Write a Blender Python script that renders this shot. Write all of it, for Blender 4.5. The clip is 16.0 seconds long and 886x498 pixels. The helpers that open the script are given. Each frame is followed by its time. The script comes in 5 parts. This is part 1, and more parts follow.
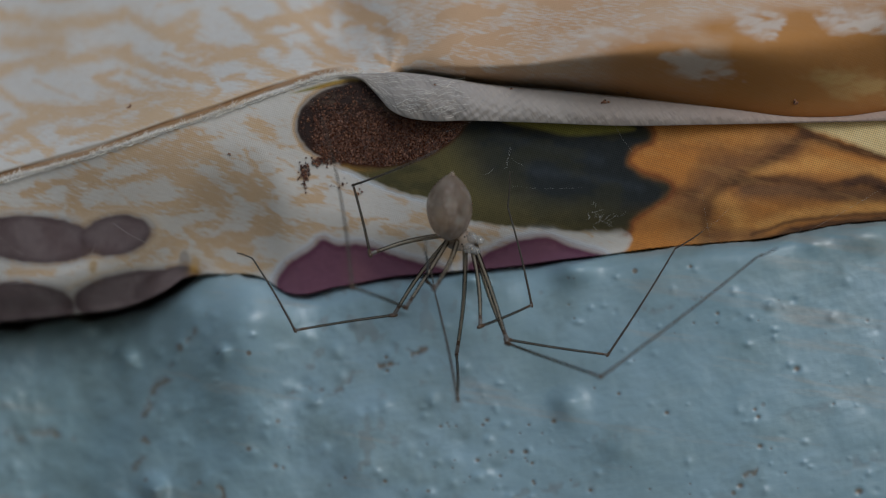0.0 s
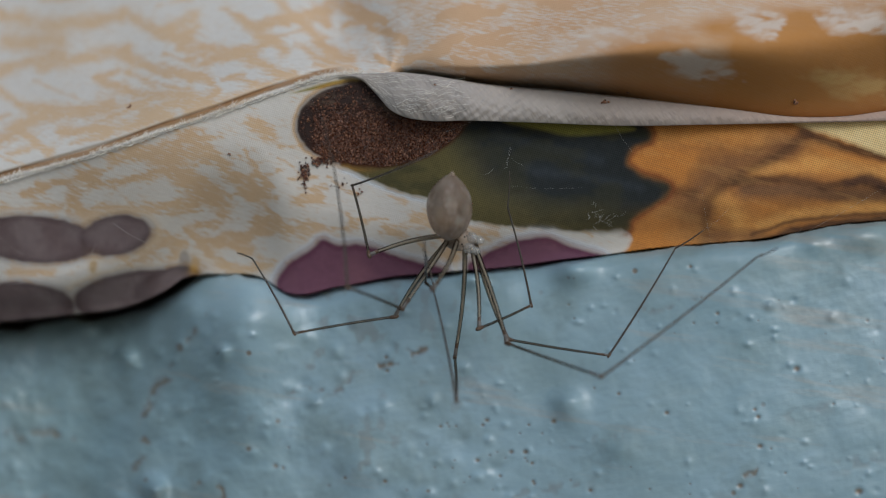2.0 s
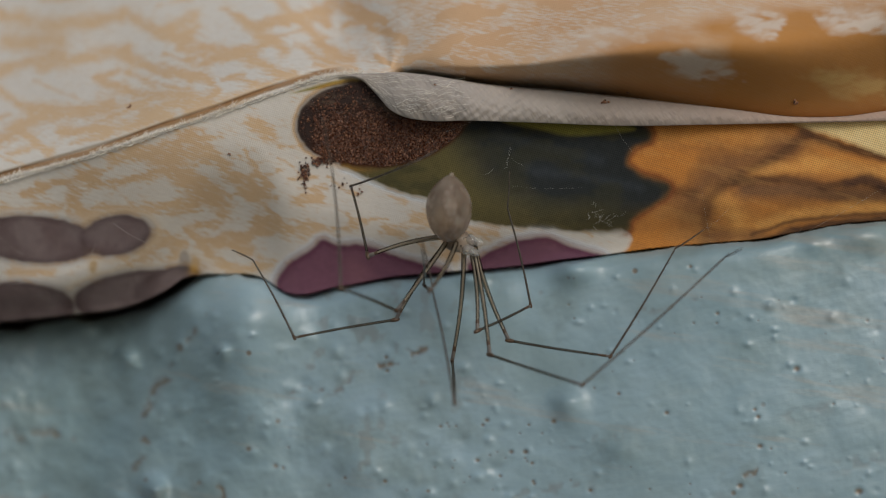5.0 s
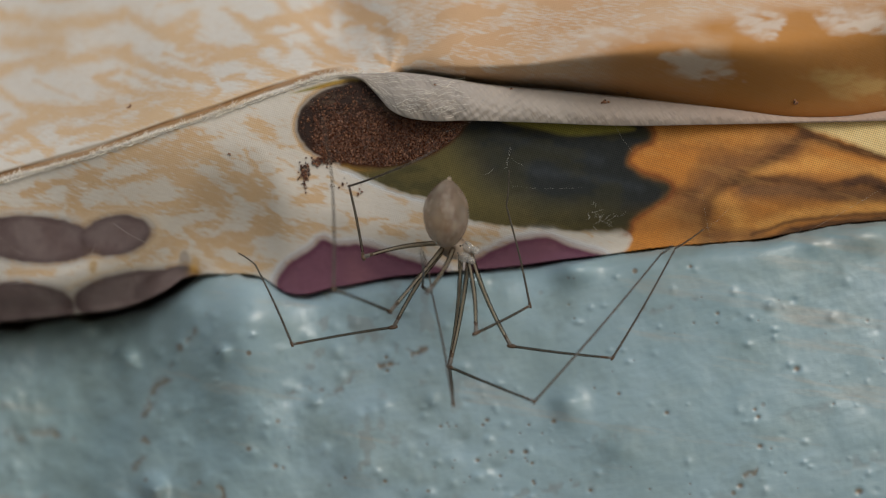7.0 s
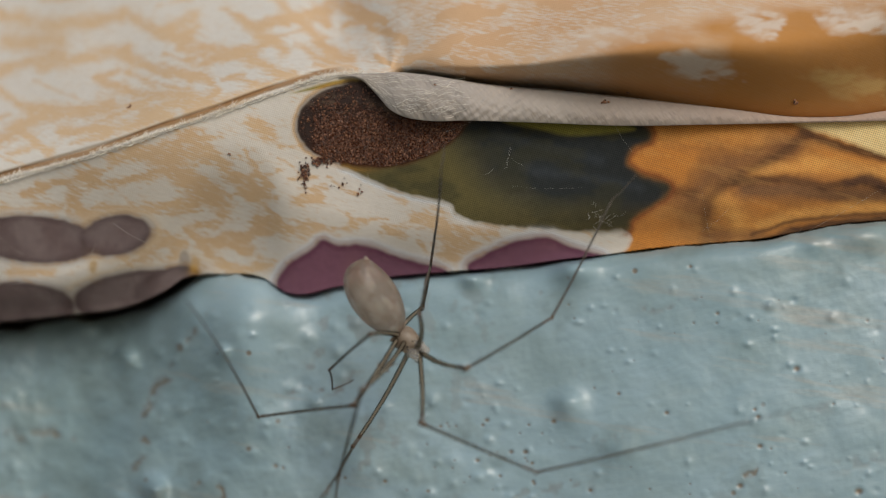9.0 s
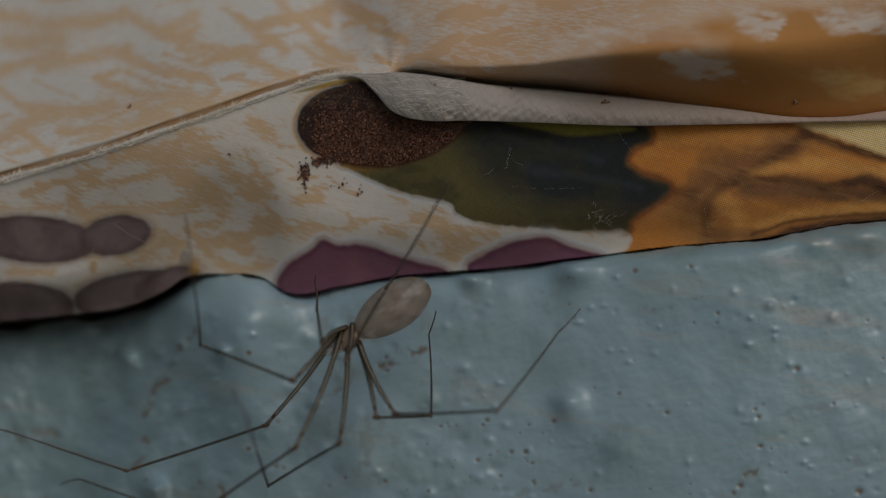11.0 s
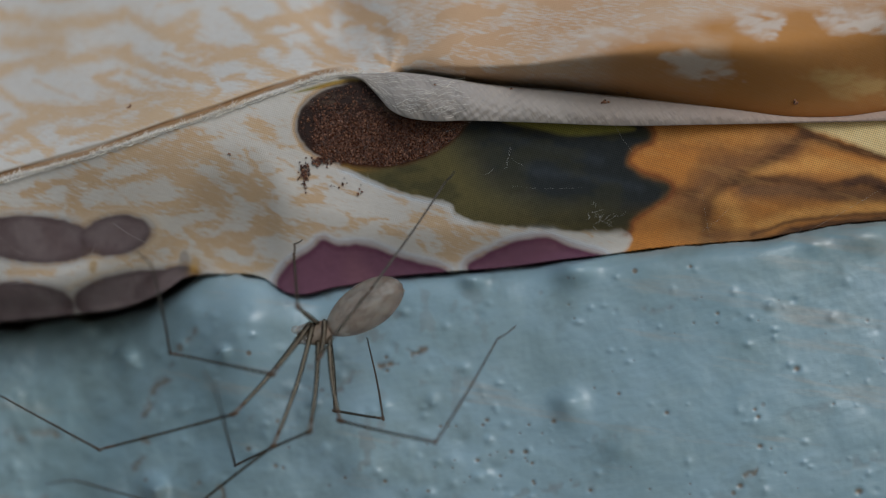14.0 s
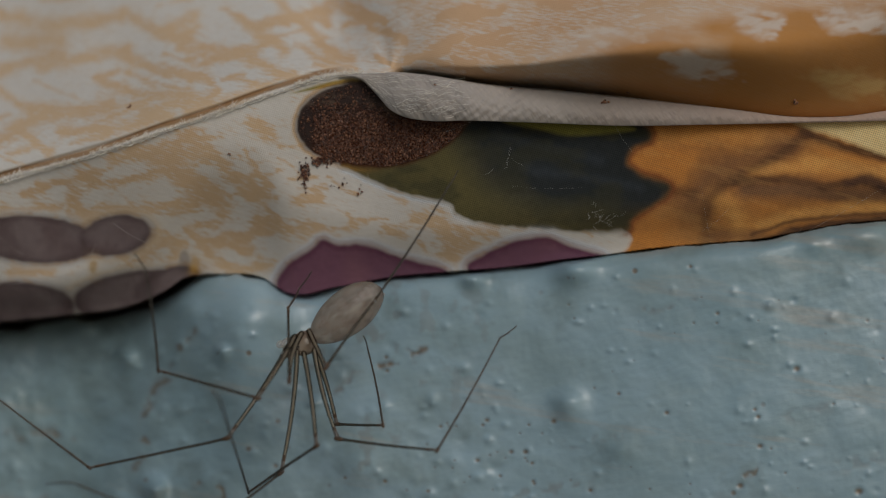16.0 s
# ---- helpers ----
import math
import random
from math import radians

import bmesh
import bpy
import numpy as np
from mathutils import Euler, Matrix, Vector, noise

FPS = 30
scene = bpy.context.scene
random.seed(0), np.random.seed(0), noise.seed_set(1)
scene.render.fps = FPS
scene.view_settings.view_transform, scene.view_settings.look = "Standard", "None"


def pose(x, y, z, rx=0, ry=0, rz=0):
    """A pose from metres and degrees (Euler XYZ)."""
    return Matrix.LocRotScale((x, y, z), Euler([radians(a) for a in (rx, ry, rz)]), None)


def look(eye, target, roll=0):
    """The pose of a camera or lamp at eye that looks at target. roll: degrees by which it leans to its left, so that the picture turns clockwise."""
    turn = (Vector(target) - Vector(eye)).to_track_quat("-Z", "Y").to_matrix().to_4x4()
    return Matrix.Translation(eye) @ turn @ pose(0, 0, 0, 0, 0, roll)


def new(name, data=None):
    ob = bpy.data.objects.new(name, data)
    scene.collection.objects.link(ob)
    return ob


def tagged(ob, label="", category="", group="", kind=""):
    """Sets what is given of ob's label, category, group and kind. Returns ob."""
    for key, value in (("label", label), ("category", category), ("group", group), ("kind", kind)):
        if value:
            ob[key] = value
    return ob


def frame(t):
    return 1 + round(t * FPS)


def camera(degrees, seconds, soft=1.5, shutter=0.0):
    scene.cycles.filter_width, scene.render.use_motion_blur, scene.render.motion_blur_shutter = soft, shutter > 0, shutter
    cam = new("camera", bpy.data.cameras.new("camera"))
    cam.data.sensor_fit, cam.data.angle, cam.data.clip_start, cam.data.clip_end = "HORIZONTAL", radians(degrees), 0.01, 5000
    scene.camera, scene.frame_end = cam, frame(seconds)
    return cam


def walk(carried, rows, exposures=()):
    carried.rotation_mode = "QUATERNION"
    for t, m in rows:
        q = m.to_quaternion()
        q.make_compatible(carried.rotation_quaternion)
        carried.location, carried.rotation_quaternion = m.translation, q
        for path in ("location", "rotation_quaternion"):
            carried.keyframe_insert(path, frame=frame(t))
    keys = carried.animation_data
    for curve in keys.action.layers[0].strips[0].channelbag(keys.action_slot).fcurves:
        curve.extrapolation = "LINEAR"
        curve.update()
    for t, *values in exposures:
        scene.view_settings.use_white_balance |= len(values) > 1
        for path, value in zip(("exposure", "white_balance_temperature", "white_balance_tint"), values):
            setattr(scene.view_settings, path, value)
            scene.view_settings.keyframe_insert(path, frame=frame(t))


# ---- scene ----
# A cellar spider on its web in front of a printed curtain that hangs down behind a lumpy blue-painted wall.
# Layout: design units (u to the right, v down, 0.0414 mm at REACH) are laid out on planes before the lens.
EYE = Vector((0.0, -0.10, 1.20))
REACH = 0.10
WIDE = 36.0
UNIT = math.tan(radians(WIDE / 2)) / 784.0

cam = camera(WIDE, 16.0, soft=1.15, shutter=0.5)
cam.data.dof.use_dof = True
cam.data.dof.focus_distance = 0.0880
cam.data.dof.aperture_fstop = 18.5
STAND = look(EYE, EYE + Vector((0, 1, 0)))
walk(cam, [(0.0, STAND), (16.0, STAND)], exposures=[
    (0.0, -0.75, 6045, 7), (0.5, -0.55, 6150, 7), (1.0, -0.28, 6160, 7), (1.5, -0.36, 6160, 7), (3.0, -0.36, 6160, 7), (3.5, -0.27, 6260, 7),
    (4.2, -0.33, 6560, 9), (6.3, -0.53, 7360, 9), (6.5, -0.51, 7360, 9), (7.0, -0.25, 7190, 9), (7.5, -0.11, 7080, 9), (8.5, -0.09, 7160, 9),
    (9.2, -0.17, 7250, 9), (11.3, -1.28, 6830, 9), (11.5, -1.25, 6830, 9), (12.0, -1.11, 6780, 9), (12.5, -0.42, 6530, 9), (13.0, -0.11, 6300, 7),
    (13.5, -0.22, 6350, 7), (14.0, -0.56, 6220, 7), (14.5, -1.11, 5920, 7), (15.0, -0.81, 6300, 7), (15.5, -0.83, 7140, 9), (16.0, -0.85, 6880, 9)])

# ---- light ----
world = bpy.data.worlds.new("sky")
scene.world = world
world.use_nodes = True
wn = world.node_tree.nodes
sky = wn.new("ShaderNodeTexSky")
sky.sky_type = "NISHITA"
sky.sun_disc = False
sky.sun_elevation = radians(31)
sky.sun_rotation = radians(150)
wn["Background"].inputs["Strength"].default_value = 0.10
world.node_tree.links.new(sky.outputs["Color"], wn["Background"].inputs["Color"])
sun_data = bpy.data.lights.new("sun", "SUN")
sun_data.energy = 2.0
sun_data.angle = radians(28)
sun_data.color = (1.0, 0.985, 0.975)
sun = new("sun", sun_data)
sun.matrix_world = look((0.45, -1.15, 1.94), (0, 0, 1.2))


# ---- node helpers ----
class Nodes:
    """A small builder for node materials."""

    def __init__(self, name, rough=0.6, metal=0.0, spec=0.5):
        self.mat = bpy.data.materials.new(name)
        self.mat.use_nodes = True
        self.tree = self.mat.node_tree
        self.bsdf = self.tree.nodes["Principled BSDF"]
        self.put("Roughness", rough)
        self.put("Metallic", metal)
        self.put("Specular IOR Level", spec)

    def link(self, a, b):
        self.tree.links.new(a, b)

    def put(self, socket, value):
        target = self.bsdf.inputs[socket]
        if isinstance(value, bpy.types.NodeSocket):
            self.link(value, target)
        else:
            target.default_value = value

    def make(self, kind, out=0, props=None, **values):
        node = self.tree.nodes.new(kind)
        for key, value in (props or {}).items():
            setattr(node, key, value)
        for key, value in values.items():
            slot = node.inputs[int(key[1:])] if key[0] == "i" and key[1:].isdigit() else node.inputs[key.replace("_", " ")]
            if isinstance(value, bpy.types.NodeSocket):
                self.link(value, slot)
            else:
                slot.default_value = value
        return node.outputs[out]

    def place(self):
        return self.make("ShaderNodeTexCoord", 3)

    def mapped(self, vector, scale=(1, 1, 1), turn=(0, 0, 0), shift=(0, 0, 0)):
        return self.make("ShaderNodeMapping", Vector=vector, Scale=scale, Rotation=[radians(a) for a in turn], Location=shift)

    def grained(self, vector, scale, turn, shift=(0, 0, 0)):
        """Coordinates turned first and then stretched, for long grain in any direction."""
        return self.mapped(self.mapped(vector, turn=(0, turn, 0)), scale, shift=shift)

    def noise(self, vector, scale, detail=3.0, rough=0.55, distort=0.0):
        return self.make("ShaderNodeTexNoise", Vector=vector, Scale=scale, Detail=detail, Roughness=rough, Distortion=distort)

    def voronoi(self, vector, scale, out=0):
        return self.make("ShaderNodeTexVoronoi", out, Vector=vector, Scale=scale)

    def ramp(self, value, *stops):
        node = self.tree.nodes.new("ShaderNodeValToRGB")
        while len(node.color_ramp.elements) < len(stops):
            node.color_ramp.elements.new(0.5)
        for e, (at_, c) in zip(node.color_ramp.elements, stops):
            e.position = at_
            e.color = (c, c, c, 1) if isinstance(c, (int, float)) else (*c, 1)
        self.link(value, node.inputs[0])
        return node.outputs[0]

    def math(self, op, a, b=0.0):
        return self.make("ShaderNodeMath", props={"operation": op}, i0=a, i1=b)

    def mix(self, fac, a, b, how="MIX"):
        a = (*a, 1) if isinstance(a, tuple) else a
        b = (*b, 1) if isinstance(b, tuple) else b
        return self.make("ShaderNodeMix", 2, {"data_type": "RGBA", "blend_type": how}, i0=fac, i6=a, i7=b)

    def attr(self, name, out=0):
        return self.make("ShaderNodeAttribute", out, {"attribute_name": name})

    def bump(self, height, strength, distance, normal=None):
        values = dict(Height=height, Strength=strength, Distance=distance)
        if normal is not None:
            values["Normal"] = normal
        return self.make("ShaderNodeBump", **values)


def weave(n, p, pitch=0.00019, turn=28):
    """The fine crossed threads of the printed cloth: 0 to 1."""
    q = n.mapped(p, turn=(0, turn, 0))
    sep = n.tree.nodes.new("ShaderNodeSeparateXYZ")
    n.link(q, sep.inputs[0])
    k = 2 * math.pi / pitch
    a = n.math("SINE", n.math("MULTIPLY", sep.outputs[0], k))
    b = n.math("SINE", n.math("MULTIPLY", sep.outputs[2], k))
    return n.ramp(n.math("ADD", n.math("MULTIPLY", n.math("MULTIPLY", a, b), 0.5), 0.5), (0.45, 0.0), (0.75, 1.0))


def cloth_material(name, turn_a, screen, fine, edge, blotch):
    """Cream cloth printed with loose orange strokes (attribute hatch); other inks, and the shade painted above the
    frayed hem, come from the attribute ink (alpha: cover).
    """
    n = Nodes(name, rough=0.85, spec=0.08)
    p = n.place()
    fleck = n.noise(n.grained(p, (1300, 1300, 6000), turn_a), 1.0, 3, 0.6)
    blot = n.noise(n.grained(p, (420, 420, 1100), turn_a), 1.0, 3, 0.6)
    lift = n.math("ADD", n.math("MULTIPLY", n.math("SUBTRACT", fleck, 0.5), fine), n.math("MULTIPLY", n.math("SUBTRACT", blot, 0.5), blotch))
    hatch = n.ramp(n.math("ADD", n.attr("hatch", 2), lift), (0.46 - edge, 0.0), (0.46 + edge, 1.0))
    fibre = n.noise(n.grained(p, (1800, 1800, 11000), turn_a), 1.0, 2)
    cream = n.mix(fibre, (0.54, 0.515, 0.48), (0.68, 0.66, 0.625))
    orange = n.mix(n.noise(p, 300, 3), (0.56, 0.33, 0.14), (0.64, 0.42, 0.21))
    deep = n.mix(n.noise(p, 150, 3), (0.52, 0.22, 0.05), (0.60, 0.30, 0.09))
    orange = n.mix(n.math("MULTIPLY", n.attr("warm", 2), 0.8), orange, deep)
    base = n.mix(n.math("MULTIPLY", hatch, 0.72), cream, orange)
    ink = n.attr("ink", 0)
    cover = n.attr("ink", 3)
    speck = n.noise(p, 2500, 3)
    ink = n.mix(0.35 * screen, ink, n.ramp(speck, (0.3, 0.35), (0.7, 0.75)), "OVERLAY")
    w = weave(n, p)
    ink = n.mix(n.math("MULTIPLY", w, screen), ink, n.mix(1.0, ink, (0.34, 0.30, 0.32), "MULTIPLY"))
    base = n.mix(n.math("MULTIPLY", n.math("MULTIPLY", w, n.math("ADD", n.math("MULTIPLY", hatch, 0.8), 0.2)), 0.06 + 0.75 * screen), base, (0.42, 0.26, 0.13))
    col = n.mix(cover, base, ink)
    stain = n.math("MULTIPLY", n.ramp(n.noise(p, 45, 4), (0.45, 0.0), (0.75, 0.3)), n.math("SUBTRACT", 1.0, cover))
    col = n.mix(stain, col, (0.45, 0.36, 0.26))
    n.put("Base Color", col)
    b = n.bump(w, 0.25, 0.00004)
    n.put("Normal", n.bump(n.noise(p, 700, 3), 0.35, 0.00015, b))
    return n.mat


def reverse_material():
    """The off-white back of the cloth, with slanted twill ribs."""
    n = Nodes("cloth_reverse", rough=0.8, spec=0.25)
    p = n.place()
    ribs = n.noise(n.grained(p, (900, 900, 2600), -52), 1.0, 2)
    stain = n.noise(p, 160, 4)
    col = n.mix(n.ramp(stain, (0.4, 0.0), (0.75, 0.6)), (0.39, 0.35, 0.32), (0.29, 0.24, 0.205))
    col = n.mix(n.math("MULTIPLY", n.attr("warm", 2), 0.6), col, (0.46, 0.30, 0.23))
    n.put("Base Color", col)
    b = n.bump(ribs, 0.5, 0.0003)
    n.put("Normal", n.bump(n.noise(p, 3000, 3), 0.15, 0.00005, b))
    return n.mat


def wall_material():
    """Glossy pale blue paint on uneven plaster: brushed tones, tan rubbed streaks, small nubs and brown pinholes."""
    n = Nodes("blue_wall_paint", rough=0.42, spec=0.5)
    p = n.place()
    big = n.noise(p, 55, 4)
    mid = n.noise(n.grained(p, (150, 150, 340), -12), 1.0, 4)
    col = n.mix(n.ramp(big, (0.3, 0.0), (0.7, 1.0)), (0.207, 0.322, 0.372), (0.282, 0.402, 0.472))
    col = n.mix(n.ramp(mid, (0.42, 0.0), (0.75, 0.55)), col, (0.205, 0.285, 0.285))
    rub = n.noise(n.grained(p, (60, 60, 520), -8), 1.0, 4, 0.65)
    col = n.mix(n.ramp(rub, (0.58, 0.0), (0.72, 0.42)), col, (0.44, 0.36, 0.28))
    wash = n.noise(n.grained(p, (240, 240, 1500), 14), 1.0, 4, 0.7)
    col = n.mix(n.ramp(wash, (0.5, 0.0), (0.8, 0.2)), col, (0.38, 0.47, 0.50))
    # dark teal for the dirt and the shade painted on the left
    col = n.mix(n.attr("grime_shade", 2), col, (0.13, 0.185, 0.18))
    cell = n.make("ShaderNodeTexVoronoi", 1, Vector=p, Scale=520.0)
    far = n.voronoi(p, 520)
    parts_ = n.tree.nodes.new("ShaderNodeSeparateColor")
    n.link(cell, parts_.inputs[0])
    chosen = n.ramp(parts_.outputs[0], (0.74, 0.0), (0.80, 1.0))
    nub = n.math("MULTIPLY", n.ramp(far, (0.05, 1.0), (0.17, 0.0)), chosen)
    pin = n.math("MULTIPLY", n.ramp(n.voronoi(n.mapped(p, shift=(0.3, 0.1, 0.7)), 330), (0.035, 1.0), (0.085, 0.0)),
                 n.ramp(n.noise(p, 70, 2), (0.50, 0.0), (0.58, 1.0)))
    rust = n.math("MAXIMUM", n.attr("rust", 2), n.math("MULTIPLY", pin, 0.85))
    brown = n.mix(n.noise(p, 900, 3), (0.07, 0.045, 0.025), (0.25, 0.175, 0.11))
    col = n.mix(rust, col, brown)
    n.put("Base Color", col)
    n.put("Roughness", n.ramp(n.noise(p, 300, 3), (0.3, 0.42), (0.7, 0.58)))
    n.put("Coat Weight", 0.5)
    n.put("Coat Roughness", 0.28)
    b = n.bump(n.noise(p, 420, 3), 0.16, 0.0003)
    b = n.bump(n.noise(n.grained(p, (500, 500, 1900), 10), 1.0, 4, 0.6), 0.16, 0.00010, b)
    b = n.bump(n.math("SUBTRACT", nub, n.math("MULTIPLY", pin, 1.2)), 0.4, 0.00008, b)
    n.put("Normal", n.bump(n.noise(p, 1500, 5, 0.65), 0.24, 0.00007, b))
    return n.mat


def plain_material(name, a, b, scale, rough=0.8, bump=0.2, dist=0.0002, spec=0.4, sub=0.0):
    n = Nodes(name, rough=rough, spec=spec)
    p = n.place()
    k = n.noise(p, scale, 4)
    n.put("Base Color", n.mix(n.ramp(k, (0.35, 0.0), (0.65, 1.0)), a, b))
    n.put("Normal", n.bump(n.noise(p, scale * 4, 3), bump, dist))
    if sub:
        n.put("Subsurface Weight", sub)
        n.put("Subsurface Radius", (0.0006, 0.0004, 0.0003))
        n.put("Subsurface Scale", 1.0)
    return n.mat


CURTAIN_LOW = cloth_material("printed_cloth", -18, 0.62, 1.7, 0.20, 0.8)
CURTAIN_HIGH = cloth_material("printed_cloth_upper", -14, 0.08, 1.1, 0.24, 0.6)
REVERSE = reverse_material()
WALL = wall_material()
MASONRY = plain_material("plain_masonry", (0.30, 0.36, 0.37), (0.36, 0.42, 0.43), 8, 0.8)
SOIL = plain_material("bare_ground", (0.22, 0.19, 0.15), (0.32, 0.28, 0.23), 3, 0.95)
FRAY = plain_material("frayed_cotton", (0.78, 0.73, 0.64), (0.90, 0.87, 0.80), 900, 0.9)
def crumb_material():
    n = Nodes("brown_crumbs", rough=0.36, spec=0.5)
    each = n.make("ShaderNodeNewGeometry", 8)
    n.put("Base Color", n.ramp(each, (0.0, (0.022, 0.010, 0.008)), (0.45, (0.080, 0.030, 0.018)), (0.85, (0.175, 0.068, 0.034)), (1.0, (0.32, 0.165, 0.095))))
    return n.mat


FRASS = crumb_material()
SILK = plain_material("spider_silk", (0.42, 0.42, 0.41), (0.55, 0.55, 0.54), 500, 0.4)


def abdomen_material():
    """Thin pinkish-grey skin with pale patches and darker mottling that shows from within."""
    n = Nodes("spider_abdomen", rough=0.24, spec=0.5)
    p = n.place()
    mott = n.voronoi(n.mapped(p, (1, 1, 0.7)), 1250)
    col = n.mix(n.ramp(mott, (0.15, 0.0), (0.7, 1.0)), (0.43, 0.355, 0.30), (0.32, 0.255, 0.21))
    col = n.mix(n.ramp(n.noise(n.mapped(p, (1, 1, 0.6)), 1500, 3), (0.50, 0.0), (0.62, 0.48)), col, (0.22, 0.15, 0.115))
    col = n.mix(n.ramp(n.noise(n.mapped(p, (1, 1, 0.5), shift=(0.4, 0.2, 0.9)), 900, 2), (0.56, 0.0), (0.68, 0.65)), col, (0.62, 0.55, 0.50))
    n.put("Base Color", col)
    n.put("Transmission Weight", 0.25)
    n.put("IOR", 1.3)
    n.put("Subsurface Weight", 0.5)
    n.put("Subsurface Radius", (0.0010, 0.0006, 0.0005))
    n.put("Subsurface Scale", 1.0)
    n.put("Normal", n.bump(n.noise(p, 5000, 2), 0.15, 0.00003))
    clear = n.tree.nodes.new("ShaderNodeBsdfTransparent")
    clear.inputs[0].default_value = (0.92, 0.86, 0.80, 1)
    both = n.tree.nodes.new("ShaderNodeMixShader")
    both.inputs[0].default_value = 0.62
    n.link(clear.outputs[0], both.inputs[1])
    n.link(n.bsdf.outputs[0], both.inputs[2])
    n.link(both.outputs[0], n.tree.nodes["Material Output"].inputs[0])
    return n.mat


ABDOMEN = abdomen_material()


def leg_material(name, a, b, clear, rings=0.0, sub=0.0):
    """Horn-like cuticle that lets some light through; rings: how strongly fine dark rings show along the limb."""
    n = Nodes(name, rough=0.28, spec=0.45)
    p = n.place()
    col = n.mix(n.ramp(n.noise(p, 1400, 4), (0.35, 0.0), (0.65, 1.0)), a, b)
    if rings:
        sep = n.tree.nodes.new("ShaderNodeSeparateXYZ")
        n.link(n.mix(0.00004, p, n.make("ShaderNodeTexNoise", 1, Vector=p, Scale=2500.0), "ADD"), sep.inputs[0])
        wave = n.math("SINE", n.math("MULTIPLY", n.math("ADD", sep.outputs[2], n.math("MULTIPLY", sep.outputs[0], 0.6)), 2 * math.pi / 0.00013))
        col = n.mix(n.math("MULTIPLY", n.ramp(wave, (0.35, 0.0), (0.65, 1.0)), rings), col, (0.030, 0.024, 0.018))
    n.put("Base Color", col)
    n.put("Transmission Weight", clear)
    n.put("IOR", 1.38)
    if sub:
        n.put("Subsurface Weight", sub)
        n.put("Subsurface Radius", (0.0003, 0.00025, 0.0002))
        n.put("Subsurface Scale", 1.0)
    n.put("Normal", n.bump(n.noise(p, 9000, 2), 0.3, 0.00003))
    return n.mat


def sheath_material(name, tint, body, cover=0.22, rough=0.25):
    """The clear brown outer skin of a limb: light passes it twice, tinted, with a faint gloss."""
    n = Nodes(name, rough=rough, spec=0.6)
    n.put("Base Color", (*body, 1))
    clear = n.tree.nodes.new("ShaderNodeBsdfTransparent")
    clear.inputs[0].default_value = (*tint, 1)
    both = n.tree.nodes.new("ShaderNodeMixShader")
    both.inputs[0].default_value = cover
    n.link(clear.outputs[0], both.inputs[1])
    n.link(n.bsdf.outputs[0], both.inputs[2])
    n.link(both.outputs[0], n.tree.nodes["Material Output"].inputs[0])
    return n.mat


CEPH = leg_material("spider_carapace", (0.33, 0.27, 0.215), (0.22, 0.165, 0.125), 0.15, sub=0.3)
PALP = sheath_material("spider_mouthparts", (0.90, 0.89, 0.87), (0.58, 0.57, 0.55), 0.34, 0.08)
SHEATH = sheath_material("spider_leg_skin", (0.59, 0.56, 0.51), (0.09, 0.08, 0.068), 0.17)
SHEATH_DARK = sheath_material("spider_shin_skin", (0.50, 0.48, 0.44), (0.07, 0.06, 0.05))
MARROW = leg_material("spider_leg_core", (0.84, 0.79, 0.71), (0.66, 0.61, 0.54), 0.0)
MARROW_DARK = leg_material("spider_shin_core", (0.50, 0.47, 0.42), (0.34, 0.31, 0.27), 0.0, rings=0.85)
SHIN = leg_material("spider_foot", (0.11, 0.095, 0.078), (0.06, 0.05, 0.042), 0.2, rings=0.5)
CUFF = leg_material("spider_leg_cuff", (0.17, 0.155, 0.14), (0.11, 0.10, 0.09), 0.2)
JOINT = plain_material("spider_joint", (0.055, 0.035, 0.022), (0.10, 0.06, 0.035), 2500, 0.35)
EYEMAT = plain_material("spider_eye", (0.008, 0.008, 0.008), (0.02, 0.018, 0.015), 900, 0.08)


# ---- mesh helpers ----
def at(u, v, d=REACH):
    """The place that lies d metres before the lens at the design place (u, v)."""
    return Vector((EYE.x + (u - 784) * UNIT * d, EYE.y + d, EYE.z + (441 - v) * UNIT * d))


def curve_through(us, pts):
    """Smooth heights over us through (u, v) points."""
    pts = np.array(pts, float)
    x, y = pts[:, 0], pts[:, 1]
    m = np.gradient(y, x)
    i = np.clip(np.searchsorted(x, us) - 1, 0, len(x) - 2)
    h = x[i + 1] - x[i]
    s = np.clip((us - x[i]) / h, 0, 1)
    return ((2 * s**3 - 3 * s**2 + 1) * y[i] + (s**3 - 2 * s**2 + s) * h * m[i]
            + (-2 * s**3 + 3 * s**2) * y[i + 1] + (s**3 - s**2) * h * m[i + 1])


def lattice(size, seed):
    return np.random.RandomState(seed).rand(size, size)


def fields(U, V, pitch, seed, octaves=4, gain=0.5):
    """Smooth value noise on the design plane, about -1 to 1."""
    total, amp, norm = np.zeros_like(U), 1.0, 0.0
    for o in range(octaves):
        g = lattice(256, seed + o * 17)
        x, y = U / pitch + 50, V / pitch + 50
        xi, yi = np.floor(x).astype(int), np.floor(y).astype(int)
        fx, fy = x - xi, y - yi
        fx, fy = fx * fx * (3 - 2 * fx), fy * fy * (3 - 2 * fy)
        a, b = g[yi % 256, xi % 256], g[yi % 256, (xi + 1) % 256]
        c, e = g[(yi + 1) % 256, xi % 256], g[(yi + 1) % 256, (xi + 1) % 256]
        total += amp * ((a * (1 - fx) + b * fx) * (1 - fy) + (c * (1 - fx) + e * fx) * fy - 0.5) * 2
        norm += amp
        amp *= gain
        pitch /= 2
    return total / norm * 1.6


